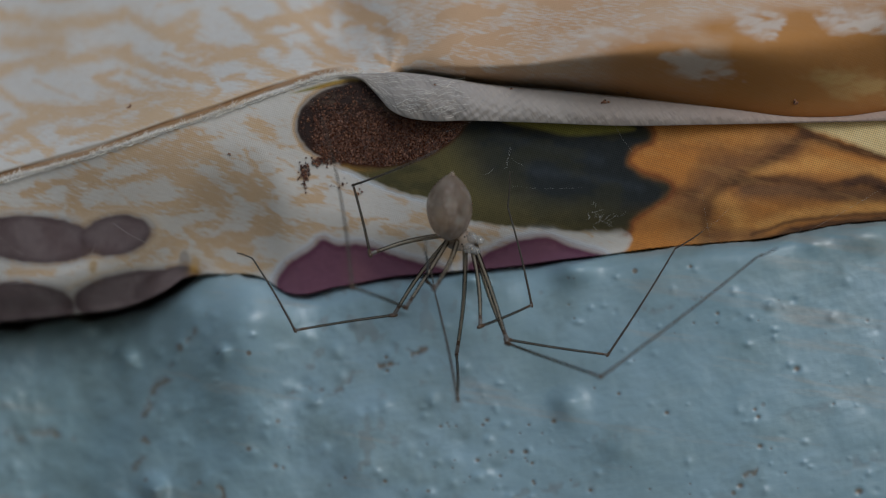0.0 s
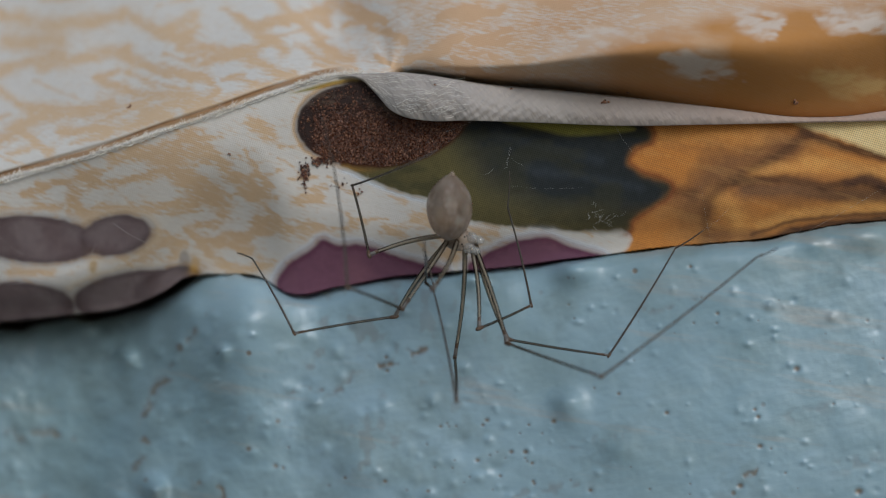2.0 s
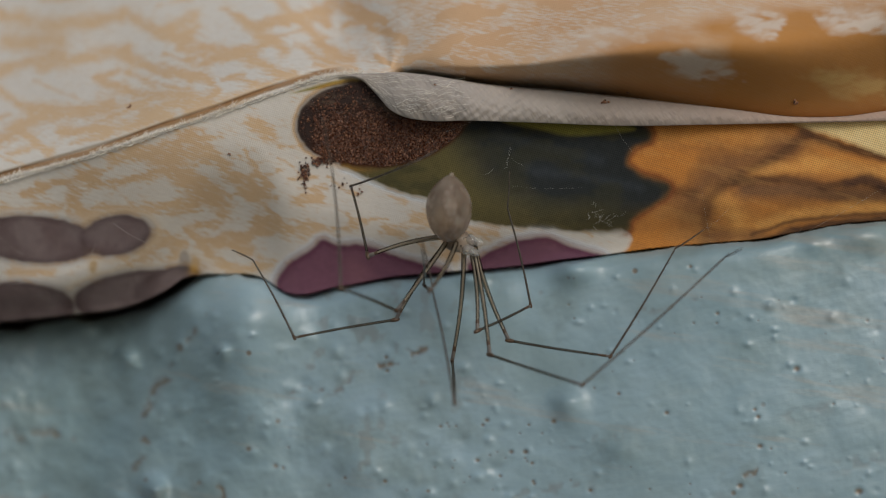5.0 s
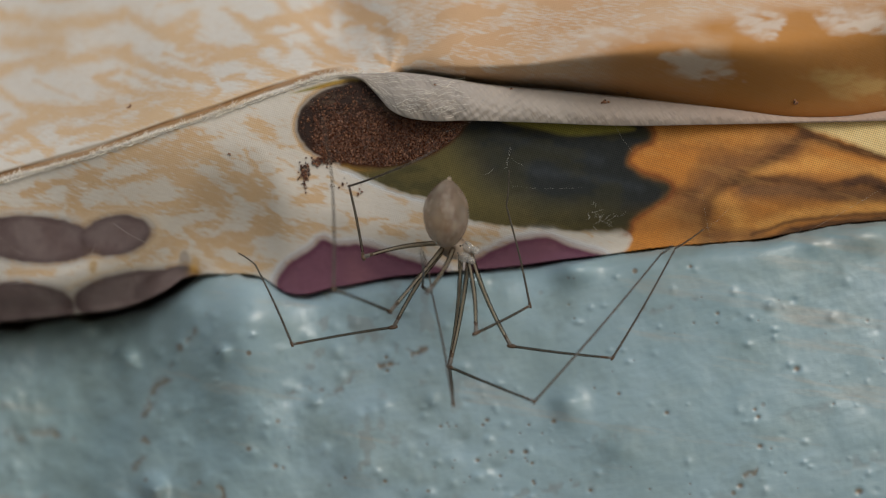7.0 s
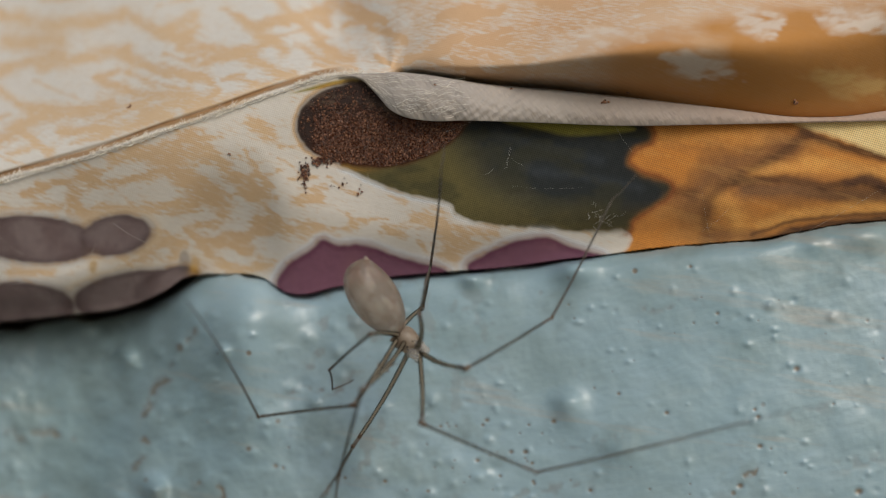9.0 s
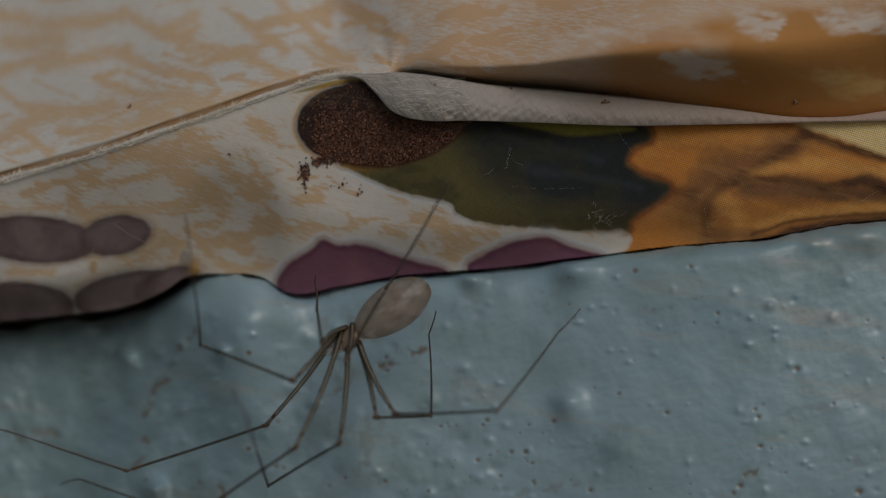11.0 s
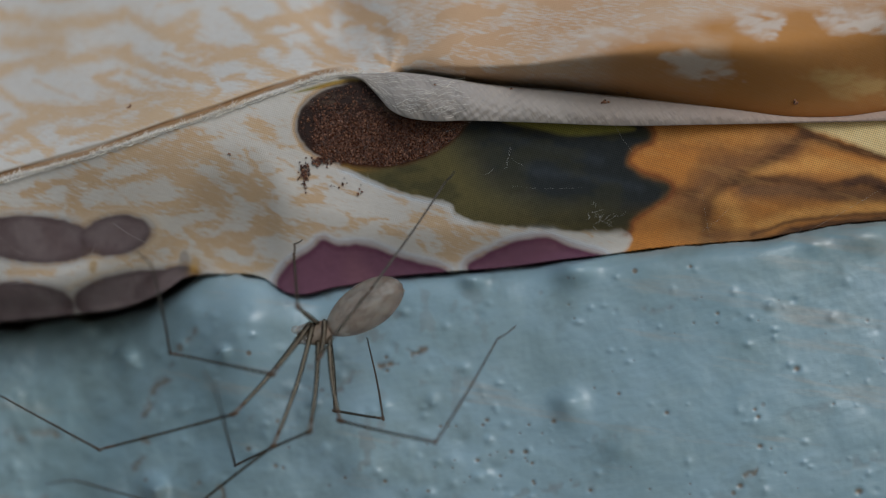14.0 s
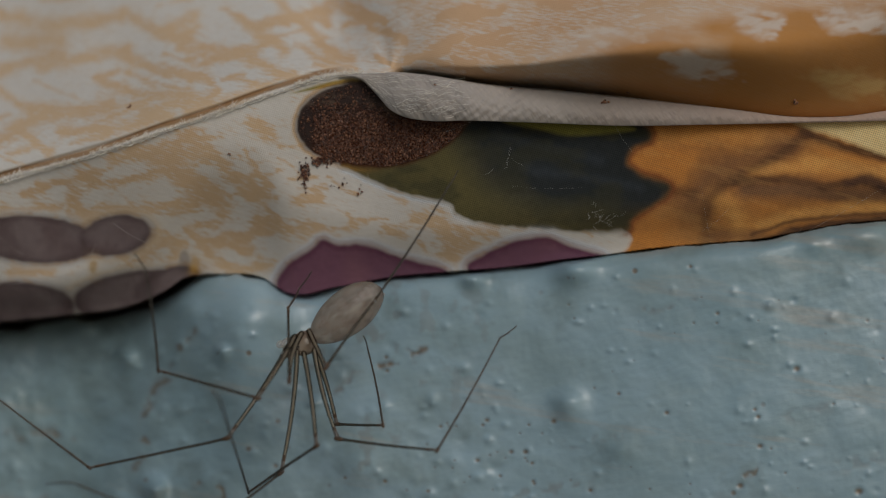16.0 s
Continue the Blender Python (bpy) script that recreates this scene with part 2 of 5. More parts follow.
def sheet(name, U, V, D, material, attributes=None):
    """A mesh over a grid of design places and depths, with point attributes."""
    r, c = U.shape
    co = np.stack([EYE.x + (U - 784) * UNIT * D, EYE.y + D, EYE.z + (441 - V) * UNIT * D], -1).reshape(-1, 3)
    k = np.arange(r * c).reshape(r, c)
    faces = np.stack([k[:-1, :-1], k[1:, :-1], k[1:, 1:], k[:-1, 1:]], -1).reshape(-1, 4)
    me = bpy.data.meshes.new(name)
    me.vertices.add(len(co))
    me.vertices.foreach_set("co", co.astype(np.float32).ravel())
    me.loops.add(faces.size)
    me.loops.foreach_set("vertex_index", faces.astype(np.int32).ravel())
    me.polygons.add(len(faces))
    me.polygons.foreach_set("loop_start", np.arange(0, faces.size, 4, dtype=np.int32))
    me.update(calc_edges=True)
    me.polygons.foreach_set("use_smooth", np.ones(len(faces), bool))
    for key, value in (attributes or {}).items():
        if value.ndim == 3:
            layer = me.attributes.new(key, "FLOAT_COLOR", "POINT")
            layer.data.foreach_set("color", value.reshape(-1).astype(np.float32))
        else:
            layer = me.attributes.new(key, "FLOAT", "POINT")
            layer.data.foreach_set("value", value.reshape(-1).astype(np.float32))
    me.materials.append(material)
    me.validate()
    return new(name, me)


def part(name, bm, material, parent, label=""):
    """Links a bmesh as one mesh object under a thing or a part."""
    me = bpy.data.meshes.new(name)
    bm.to_mesh(me)
    bm.free()
    for f in me.polygons:
        f.use_smooth = True
    for m in material if isinstance(material, (list, tuple)) else [material]:
        me.materials.append(m)
    ob = new(name, me)
    ob.parent = parent
    return tagged(ob, label=label)


def tube_into(bm, pts, radii, sides=8, mats=None):
    """A tube along points with a radius at each, closed at both ends."""
    rings = []
    pts = [Vector(p) for p in pts]
    side = None
    for i, p in enumerate(pts):
        along = (pts[min(i + 1, len(pts) - 1)] - pts[max(i - 1, 0)]).normalized()
        if side is None:
            side = along.orthogonal().normalized()
        side = (side - along * side.dot(along)).normalized()
        other = along.cross(side)
        rings.append([bm.verts.new(p + radii[i] * (math.cos(a) * side + math.sin(a) * other))
                      for a in (2 * math.pi * j / sides for j in range(sides))])
    for i, (r0, r1) in enumerate(zip(rings, rings[1:])):
        for j in range(sides):
            f = bm.faces.new((r0[j], r0[(j + 1) % sides], r1[(j + 1) % sides], r1[j]))
            if mats:
                f.material_index = mats[i]
    f = bm.faces.new(rings[0][::-1])
    g = bm.faces.new(rings[-1])
    if mats:
        f.material_index, g.material_index = mats[0], mats[-1]


def outline(pts, steps=6):
    """A smooth closed outline through design points."""
    p = np.array(pts, float)
    out = []
    for i in range(len(p)):
        a, b, c, d = p[i - 1], p[i], p[(i + 1) % len(p)], p[(i + 2) % len(p)]
        for s in np.arange(steps) / steps:
            out.append(0.5 * (2 * b + (c - a) * s + (2 * a - 5 * b + 4 * c - d) * s**2 + (3 * b - a - 3 * c + d) * s**3))
    return np.array(out)


def depth_in(U, V, pts):
    """Signed distance to a smooth closed outline in design units, positive inside."""
    o = outline(pts)
    best = np.full(U.shape, 1e9)
    inside = np.zeros(U.shape, bool)
    for a, b in zip(o, np.roll(o, -1, 0)):
        e = b - a
        s = np.clip(((U - a[0]) * e[0] + (V - a[1]) * e[1]) / max(e @ e, 1e-9), 0, 1)
        best = np.minimum(best, (U - a[0] - s * e[0])**2 + (V - a[1] - s * e[1])**2)
        cross = (a[1] > V) != (b[1] > V)
        with np.errstate(divide="ignore", invalid="ignore"):
            inside ^= cross & (U < a[0] + (V - a[1]) / (b[1] - a[1]) * e[0])
    return np.where(inside, 1, -1) * np.sqrt(best)


def ease(x):
    x = np.clip(x, 0, 1)
    return x * x * (3 - 2 * x)


def soft(x, width):
    return np.clip(x / width + 0.5, 0, 1)


def bell(U, V, u, v, r, squash=1.0):
    return np.exp(-((U - u)**2 + ((V - v) / squash)**2) / (r * r))


# ---- the wall ----
RIM = [(-80, 592), (0, 584), (130, 570), (230, 555), (300, 524), (345, 491), (400, 486), (470, 495), (500, 517), (600, 510),
       (700, 492), (790, 484), (900, 476), (1000, 462), (1070, 454), (1150, 443), (1250, 434), (1350, 425), (1420, 412),
       (1500, 398), (1568, 393), (1660, 388)]


def bend(U):
    """How far the wall and the cloth turn away towards the corner."""
    return 0.0018 * np.clip((900 - U) / 900, 0, 1.1)**2 + 0.001 * np.clip((784 - U) / 784, -1.2, 1.2)


def sink(U, V):
    """How far the lower corner falls back from the hem."""
    a, b = np.clip((760 - U) / 700, 0, 1), np.clip((V - 190) / 400, 0, 1)
    return 0.0060 * a * a * (3 - 2 * a) * b * b * (3 - 2 * b)


def spread_out(core, reach, grow=1.3):
    """Even stations carried on outwards in growing steps, as far as reach."""
    left, right, step = [core[0]], [core[-1]], core[1] - core[0]
    while right[-1] < reach:
        step *= grow
        right.append(right[-1] + step)
        left.append(left[-1] - step)
    return np.concatenate([left[:0:-1], core, right[1:]])


def stroke(U, V, pts, width):
    """Nearness to a wavering line through design points, 0 to 1."""
    best = np.full(U.shape, 1e9)
    for a, b in zip(np.array(pts, float), np.array(pts[1:], float)):
        e = b - a
        s = np.clip(((U - a[0]) * e[0] + (V - a[1]) * e[1]) / (e @ e), 0, 1)
        best = np.minimum(best, (U - a[0] - s * e[0])**2 + (V - a[1] - s * e[1])**2)
    return np.exp(-best / width**2)


def build_wall():
    us = spread_out(np.arange(-80, 1660, 2.2), 62000)
    us = us[np.abs(us - 784) < 65000]
    first = int(np.argmin(np.abs(us + 80)))

    def near(u, reach):
        """The columns within reach of u."""
        i = first + int((u + 80) / 2.2)
        return slice(None), slice(max(0, i - int(reach / 2.2)), i + int(reach / 2.2))

    rim = curve_through(us, RIM)
    ragged = (2.2 + 2.8 * np.clip((800 - us) / 300, 0, 1)) * fields(us, us * 0, 40, 5, 3)
    below = spread_out(np.linspace(122.5, 560, 185), 31000)
    down = np.concatenate([[-330, -160, -80], -np.linspace(34, 2, 12), np.linspace(0, 20, 14), np.linspace(22, 120, 46), below[below > 121]])
    U = np.repeat(us[None], len(down), 0)
    S = np.repeat(down[:, None], len(us), 1)
    V = rim[None] + np.maximum(S, 0) + ragged[None] * np.exp(-np.maximum(S, 0) / 10)
    back = np.where(S < 0, -S * 0.00030, 0.0)
    V = np.where(S < 0, rim[None] + ragged[None] + np.maximum(S, -34) * 0.02 + 0.35 * np.maximum(-S - 34, 0), V)
    y = 0.0925 + back + 0.0013 * np.exp(-np.maximum(S, 0) / 12) + bend(U) + sink(U, 600.0 + 0 * V) + 0.0032 / (1 + np.exp(np.clip((U - 275 + 0.35 * (V - 600)) / 30, -30, 30))) - 0.0012 * ease((U - 700) / 900) * ease(S / 500) - 0.0030 * ease((U - 650) / 750)
    fade = np.clip((S + 6) / 14, 0, 1)
    rough = np.clip((900 - U) / 900, 0.2, 1)
    smooth = 1 - 0.9 * bell(U, V, 428, 545, 95)
    y -= fade * smooth * (0.00045 * np.clip((1500 - U) / 900, 0.45, 1) * fields(U, V, 190, 1, 2) + 0.00028 * rough * fields(U, V, 75, 2, 2) + 0.000010 * fields(U - 2 * V, 4 * V + 2 * U, 60, 3, 3) + 0.00013 * rough * fields(U, V, 30, 4, 3))
    for u, v, r, h in ((325, 545, 40, 0.8), (1015, 470, 38, 1.3), (835, 490, 22, 1.0), (270, 860, 24, 0.9), (1362, 541, 9, 0.2),
                       (1472, 562, 8, 0.15), (1440, 430, 20, 0.3), (1530, 410, 40, 0.6), (640, 830, 40, 0.4), (1100, 800, 30, 0.3)):
        y -= np.clip((S + 2) / 8, 0, 1) * h * 0.001 * bell(U, V, u, v, r, 0.85)
    for u, v, r, tail, h in ((428, 575, 74, 240, 1.7), (224, 632, 20, 26, 1.2), (154, 574, 16, 22, 1.1), (1006, 712, 27, 34, 0.8), (393, 622, 13, 20, 0.8), (276, 868, 17, 30, 1.2)):
        y -= np.clip((S + 2) / 8, 0, 1) * h * 0.001 * np.exp(-((U - u) / r)**2 - ((V - v) / np.where(V < v, 0.7 * r, tail))**2)
    y -= 0.0024 * np.exp(-((U - 420) / np.where(U < 420, 170, 88))**2) * np.exp(-np.maximum(S, 0) / 420)
    y += fade * 0.00012 * bell(U, V, 962, 690, 32)
    rust = np.zeros_like(U)
    rnd = random.Random(4)
    pits = [(1410, 653, 8), (1520, 870, 10), (980, 746, 7), (862, 744, 6), (1180, 731, 6), (1342, 738, 6), (1336, 725, 5), (1310, 860, 8),
            (1345, 790, 7), (1095, 697, 5), (1270, 555, 5), (1475, 715, 4), (1045, 868, 6), (780, 755, 5), (930, 800, 7), (845, 815, 6),
            (440, 795, 7), (488, 825, 6), (100, 770, 9), (1535, 568, 4), (1222, 472, 5), (905, 800, 6), (740, 625, 6)]
    pits += [(rnd.uniform(760, 960), rnd.uniform(740, 880), rnd.uniform(2.5, 5)) for _ in range(22)]
    pits += [(rnd.uniform(980, 1568), rnd.uniform(470, 880), rnd.uniform(1.8, 4)) for _ in range(26)]
    pits += [(rnd.uniform(0, 780), rnd.uniform(600, 880), rnd.uniform(3, 6)) for _ in range(18)]
    for u, v, r in pits:
        sel = near(u, 40)
        b = bell(U[sel], V[sel], u, v, r * 0.8, 0.8)
        y[sel] += 0.00007 * (r / 5) * b - 0.00002 * (r / 5) * bell(U[sel], V[sel], u + 1.1 * r, v + 0.7 * r, 1.3 * r)
        rust[sel] = np.maximum(rust[sel], np.clip(1.4 * b - 0.25, 0, 1) * (0.9 if r > 4 else 0.7))
    for n in range(190):
        u, v, r = (rnd.uniform(850, 1620), rnd.uniform(450, 890), rnd.uniform(3, 8)) if n < 70 else (rnd.uniform(-20, 900), rnd.uniform(530, 890), rnd.uniform(5, 13))
        sel = near(u, 40)
        y[sel] -= 0.00009 * (r / 6) * rnd.choice((1, 1, 0.6, -0.6)) * bell(U[sel], V[sel], u, v, r, rnd.uniform(0.6, 1.1))
    wander_u, wander_v = U + 9 * fields(U, V, 30, 8, 3), V + 9 * fields(U, V, 30, 9, 3)
    for pts, w, depth in (([(345, 590), (325, 610), (305, 660), (275, 690), (255, 760), (240, 830)], 7, 0.5),
                          ([(640, 630), (668, 650), (715, 638), (745, 622)], 5, 0.6), ([(480, 702), (590, 690), (640, 660)], 5, 0.35),
                          ([(350, 850), (385, 858), (395, 885)], 5, 0.6), ([(1300, 860), (1340, 830)], 4, 0.5), ([(0, 765), (60, 775), (110, 768)], 7, 0.35),
                          ([(1130, 552), (1180, 545), (1240, 536)], 6, 0.18), ([(1390, 740), (1470, 722)], 8, 0.16), ([(1480, 830), (1568, 805)], 10, 0.14),
                          ([(1000, 790), (1100, 775)], 7, 0.16), ([(900, 880), (1040, 862)], 9, 0.2)):
        k = stroke(wander_u, wander_v, pts, 1.3 * w) * np.clip(0.35 + 1.5 * fields(U, V, 15, 31, 2), 0, 1)
        y += 0.00012 * depth * k
        rust = np.maximum(rust, k * min(1.0, 1.5 * depth))
    rust = np.maximum(rust, np.clip(1.6 * fields(U, V, 26, 41, 3) * np.clip(fields(U, V, 160, 42, 2) + 0.1, 0, 1) - 0.25, 0, 0.4) * np.clip((1100 - U) / 700, 0.1, 1))
    # mottled dirt blotches, with shade painted in as extra weight towards the left
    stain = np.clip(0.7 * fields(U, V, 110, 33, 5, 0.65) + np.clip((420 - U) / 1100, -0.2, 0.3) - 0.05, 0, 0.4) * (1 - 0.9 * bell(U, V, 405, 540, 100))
    # shade of the left recess below the curtain, painted into the same mask
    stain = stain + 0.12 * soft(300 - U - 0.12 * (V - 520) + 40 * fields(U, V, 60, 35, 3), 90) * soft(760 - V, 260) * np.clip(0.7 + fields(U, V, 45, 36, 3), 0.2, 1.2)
    U = np.where(S < -34, 784 + (U - 784) * 0.096 / y, U)
    ob = sheet("wall_south", U, V, y, WALL, {"rust": rust, "grime_shade": stain})
    return tagged(ob, "lumpy plaster wall with glossy pale blue paint, pitted and cracked", "wall", kind="structure")


def slab(name, lo, hi, material, label, category):
    bm = bmesh.new()
    bmesh.ops.create_cube(bm, size=1.0, matrix=Matrix.Translation((Vector(lo) + Vector(hi)) / 2) @ Matrix.Diagonal((*(Vector(hi) - Vector(lo)), 1)))
    ob = part(name, bm, material, None)
    for f in ob.data.polygons:
        f.use_smooth = False
    return tagged(ob, label, category, kind="structure")


build_wall()
slab("wall_base", (-2.5, 0.024, 0.0), (2.5, 0.2, 1.168), MASONRY, "plain blue-grey masonry wall below the painted edge", "wall")
# added out of view, only to keep light from leaking in behind the cloth
slab("unseen_light_stop", (-2.5, 0.09, 1.168), (2.5, 0.2, 2.6), MASONRY, "unseen plain blue-grey slab added behind the curtain to stop light leaking through", "wall")
slab("ground", (-60, -60, -0.2), (60, 60, 0.0), SOIL, "bare dry earth in front of the wall", "ground")

# ---- the curtain ----
curtain = tagged(new("curtain"), "thin cream and orange printed curtain with frayed turned-up hem", "curtain")
curtain.location = (0, 0.008, 1.18)
HEM = [(-120, 362), (0, 322), (100, 293), (200, 264), (300, 229), (400, 196), (480, 167), (540, 147), (600, 133), (640, 130), (700, 131),
       (760, 137), (850, 150), (1000, 163), (1150, 178), (1300, 194), (1400, 206), (1500, 205), (1568, 196), (1680, 186)]
FLAP = [(600, 134), (640, 142), (665, 166), (690, 194), (715, 207), (745, 213), (830, 214), (960, 218), (1100, 223), (1250, 221), (1400, 218), (1568, 214), (1680, 210)]


def depth_low(U, V):
    """Depth of the lower layer of the curtain."""
    lean = 0.0022 * np.clip((V - 150) / 330, -0.3, 1.3)
    rim = curve_through(np.clip(U, -80, 1660), RIM)
    reach = 85 + 150 * np.exp(-((U - 425) / 170)**2)
    tuck = (0.0010 + 0.0016 * np.exp(-((U - 425) / 120)**2) + 0.0012 * ease((330 - U) / 120)) * ease((V - rim + reach) / reach)
    return tuck + 0.0890 - 0.0004 * np.clip((U - 850) / 450, 0, 1) + lean + 0.0006 * fields(U, V, 260, 61, 2) + 0.5 * bend(U) + 0.5 * sink(U, V) + 0.0012 * np.exp(-((U - 640) / 120)**2)


def hollow(U, V):
    """How far the lower layer sinks away behind the rim of the wall."""
    gap = np.interp(U, [-100, 320, 352, 480, 510, 780, 900, 1080, 1300, 1680], [15, 13, 0, 0, 2, 2, 3, 2, 2.5, 2.5])
    rim = curve_through(np.clip(U, -80, 1660), RIM)
    return (0.026 - 0.021 * ease((U - 300) / 60)) * np.clip((V - rim + gap) / 2.5, 0, 1)


def hold(ob):
    """Make a sheet a part of the curtain, in place."""
    ob.parent = curtain
    ob.matrix_parent_inverse = Matrix.Translation(-curtain.location)
    return ob


def paint_ink(ink, mask, colour):
    m = mask[..., None]
    ink[..., :3] = ink[..., :3] * (1 - m) + np.array(colour) * m
    ink[..., 3] = np.maximum(ink[..., 3], mask)


LOW_STROKES = (
    (11, (200, 277), (300, 273), (326, 324)), (9, (335, 247), (386, 286), (429, 333), (459, 354)), (11, (240, 273), (300, 290), (339, 312), (369, 337), (390, 376)),
    (13, (340, 340), (385, 343)), (7, (167, 329), (232, 320), (283, 312)), (7, (40, 340), (107, 324), (167, 316)), (12, (133, 346), (154, 385)),
    (8, (167, 380), (253, 370), (335, 359)), (6, (352, 397), (382, 400)), (8, (395, 423), (446, 415), (489, 397)), (11, (455, 389), (515, 406), (560, 415)),
    (11, (446, 217), (481, 239)), (7, (438, 346), (489, 350)))
LOW_STROKES_FAR = (
    (8, (523, 355), (561, 346)), (9, (262, 415), (317, 427), (300, 475)), (8, (369, 427), (446, 445)), (10, (735, 385), (790, 392), (800, 440)),
    (11, (760, 395), (800, 425), (845, 450)), (9, (680, 410), (700, 412)), (10, (780, 455), (850, 450)), (7, (820, 408), (880, 410)), (8, (690, 335), (715, 350)),
    (10, (20, 480), (90, 478)), (8, (0, 372), (60, 366)), (9, (330, 465), (420, 480), (480, 470)))
HIGH_STROKES = (
    (8, (0, 166), (53, 190), (96, 198)), (10, (80, 123), (160, 96), (225, 86)), (8, (198, 91), (267, 118), (374, 144)), (9, (321, 80), (417, 91), (481, 123), (524, 139)),
    (6, (364, 115), (428, 91), (481, 70)), (8, (503, 11), (561, 70), (621, 107)), (12, (0, 32), (107, 43), (203, 32)), (12, (10, 75), (107, 70)),
    (8, (176, 144), (257, 166), (332, 166)), (10, (0, 128), (107, 96)), (12, (0, 251), (48, 214), (128, 198), (203, 184)), (10, (32, 230), (86, 267)))
HIGH_STROKES_FAR = (
    (12, (182, 230), (235, 225), (289, 193)), (9, (246, 187), (299, 209)), (9, (299, 187), (364, 176), (385, 160)), (9, (342, 198), (417, 176), (471, 155)),
    (10, (289, 53), (342, 32)), (8, (460, 48), (513, 27), (578, 21)), (9, (110, 235), (180, 230)), (9, (420, 30), (500, 90)), (10, (220, 20), (290, 60), (330, 70)))


def print_strokes(U, V, strokes, seed, spread, lift, ways):
    """The loose orange brush strokes of the print, 0 to 1, with a thin scatter of lesser ones."""
    warp = fields(U, V, 46, seed, 3)
    Uw, Vw = U + 7 * warp, V + 5 * fields(U, V, 40, seed + 3, 3)
    clear = np.ones_like(U)
    for width, *pts in strokes:
        clear *= 1 - 0.9 * stroke(Uw, Vw, pts, 1.35 * width)
    rnd = random.Random(seed)
    for u0, v0, u1, v1, count in spread:
        for _ in range(count):
            u, v = rnd.uniform(u0, u1), rnd.uniform(v0, v1)
            a = rnd.choice(ways) + rnd.uniform(-0.08, 0.08)
            reach = rnd.uniform(25, 80)
            clear *= 1 - 0.75 * stroke(Uw, Vw, [(u, v), (u + reach * math.cos(a), v + reach * math.sin(a))], rnd.uniform(3, 7))
    return lift + 0.62 * (1 - clear)


def build_low():
    us = spread_out(np.arange(-100, 1680, 2.0), 11000)
    top = curve_through(us, HEM) + np.where(us > 650, 4, -12)
    U, V = np.meshgrid(us, np.linspace(0, 1, 250))
    V = top[None] + V * (640 - top[None])
    above = curve_through(np.clip(U, -120, 1680), HEM) - V
    D = depth_low(U, V) + hollow(U, V) + 0.0022 * np.clip((above - 1) / 10, 0, 1)
    Uw, Vw = U + 1.3 * fields(U, V, 14, 71, 2), V + 1.3 * fields(U, V, 14, 72, 2)
    ink = np.zeros((*U.shape, 4))
    ink[..., :3] = (0.75, 0.7, 0.62)
    broad = fields(U, V, 70, 73, 3)
    # orange folds of the printed fruit
    k = depth_in(Uw, Vw, [(1080, 190), (1110, 245), (1075, 300), (1120, 340), (1090, 400), (1115, 425), (1112, 520), (1700, 520), (1700, 180)])
    inside = soft(k, 12)
    paint_ink(ink, inside, (0.60, 0.245, 0.062))
    paint_ink(ink, inside * np.clip(0.25 + broad, 0, 1) * 0.45, (0.28, 0.135, 0.055))
    shade, lit, edge = (0.20, 0.105, 0.055), (0.74, 0.36, 0.105), (0.07, 0.037, 0.025)
    for pts, w, much, colour in (
            ([(1400, 258), (1330, 280), (1265, 318), (1225, 372)], 30, 0.75, shade), ([(1130, 350), (1190, 372), (1240, 420)], 34, 0.5, (0.36, 0.17, 0.065)),
            ([(1150, 330), (1190, 338), (1225, 345)], 12, 0.5, edge), ([(1170, 240), (1260, 236), (1340, 246)], 16, 0.35, lit),
            ([(1320, 338), (1400, 336), (1480, 345), (1660, 352)], 17, 0.95, shade), ([(1250, 425), (1300, 415), (1345, 420)], 14, 0.6, shade),
            ([(1430, 286), (1500, 296), (1568, 306), (1660, 312)], 14, 0.95, lit), ([(1330, 304), (1380, 298), (1440, 296)], 11, 0.8, lit),
            ([(1270, 352), (1300, 372), (1310, 395)], 18, 0.75, lit), ([(1343, 398), (1424, 378), (1500, 370), (1660, 366)], 10, 0.98, lit),
            ([(1430, 240), (1363, 283), (1296, 316), (1255, 357), (1249, 404)], 11, 0.6, edge), ([(1420, 234), (1491, 260), (1568, 279), (1660, 300)], 9, 0.85, edge),
            ([(1300, 322), (1390, 317), (1457, 330), (1525, 320), (1568, 337), (1660, 340)], 9, 0.8, edge), ([(1500, 326), (1540, 318), (1580, 336)], 10, 0.8, (0.05, 0.03, 0.03)),
            ([(1330, 415), (1390, 395), (1460, 384), (1568, 378), (1660, 376)], 4, 0.7, edge), ([(1360, 427), (1410, 409), (1460, 396), (1568, 388), (1660, 386)], 8, 0.9, (0.05, 0.03, 0.025))):
        paint_ink(ink, inside * np.clip(1.1 * stroke(Uw + 2 * broad, Vw + 2 * broad, pts, w), 0, 1) * much, colour)
    vein = fields(0.4 * U + V, 3.2 * V - 0.9 * U, 60, 74, 4, 0.6)
    paint_ink(ink, inside * np.clip(0.5 * vein, 0, 0.22), (0.30, 0.15, 0.065))
    paint_ink(ink, inside * np.clip(-0.5 * vein - 0.1, 0, 0.16), (0.68, 0.38, 0.14))
    paint_ink(ink, soft(depth_in(Uw, Vw, [(1400, 215), (1480, 243), (1568, 275), (1700, 300), (1700, 190), (1400, 190)]), 10), (0.86, 0.66, 0.33))
    # olive leaf
    leaf = depth_in(Uw, Vw, [(600, 285), (640, 312), (720, 345), (792, 360), (808, 382), (860, 398), (960, 408), (1095, 413), (1120, 385), (1185, 335),
                             (1135, 310), (1108, 290), (1120, 262), (1150, 245), (1130, 215), (1000, 180), (800, 180), (680, 230)])
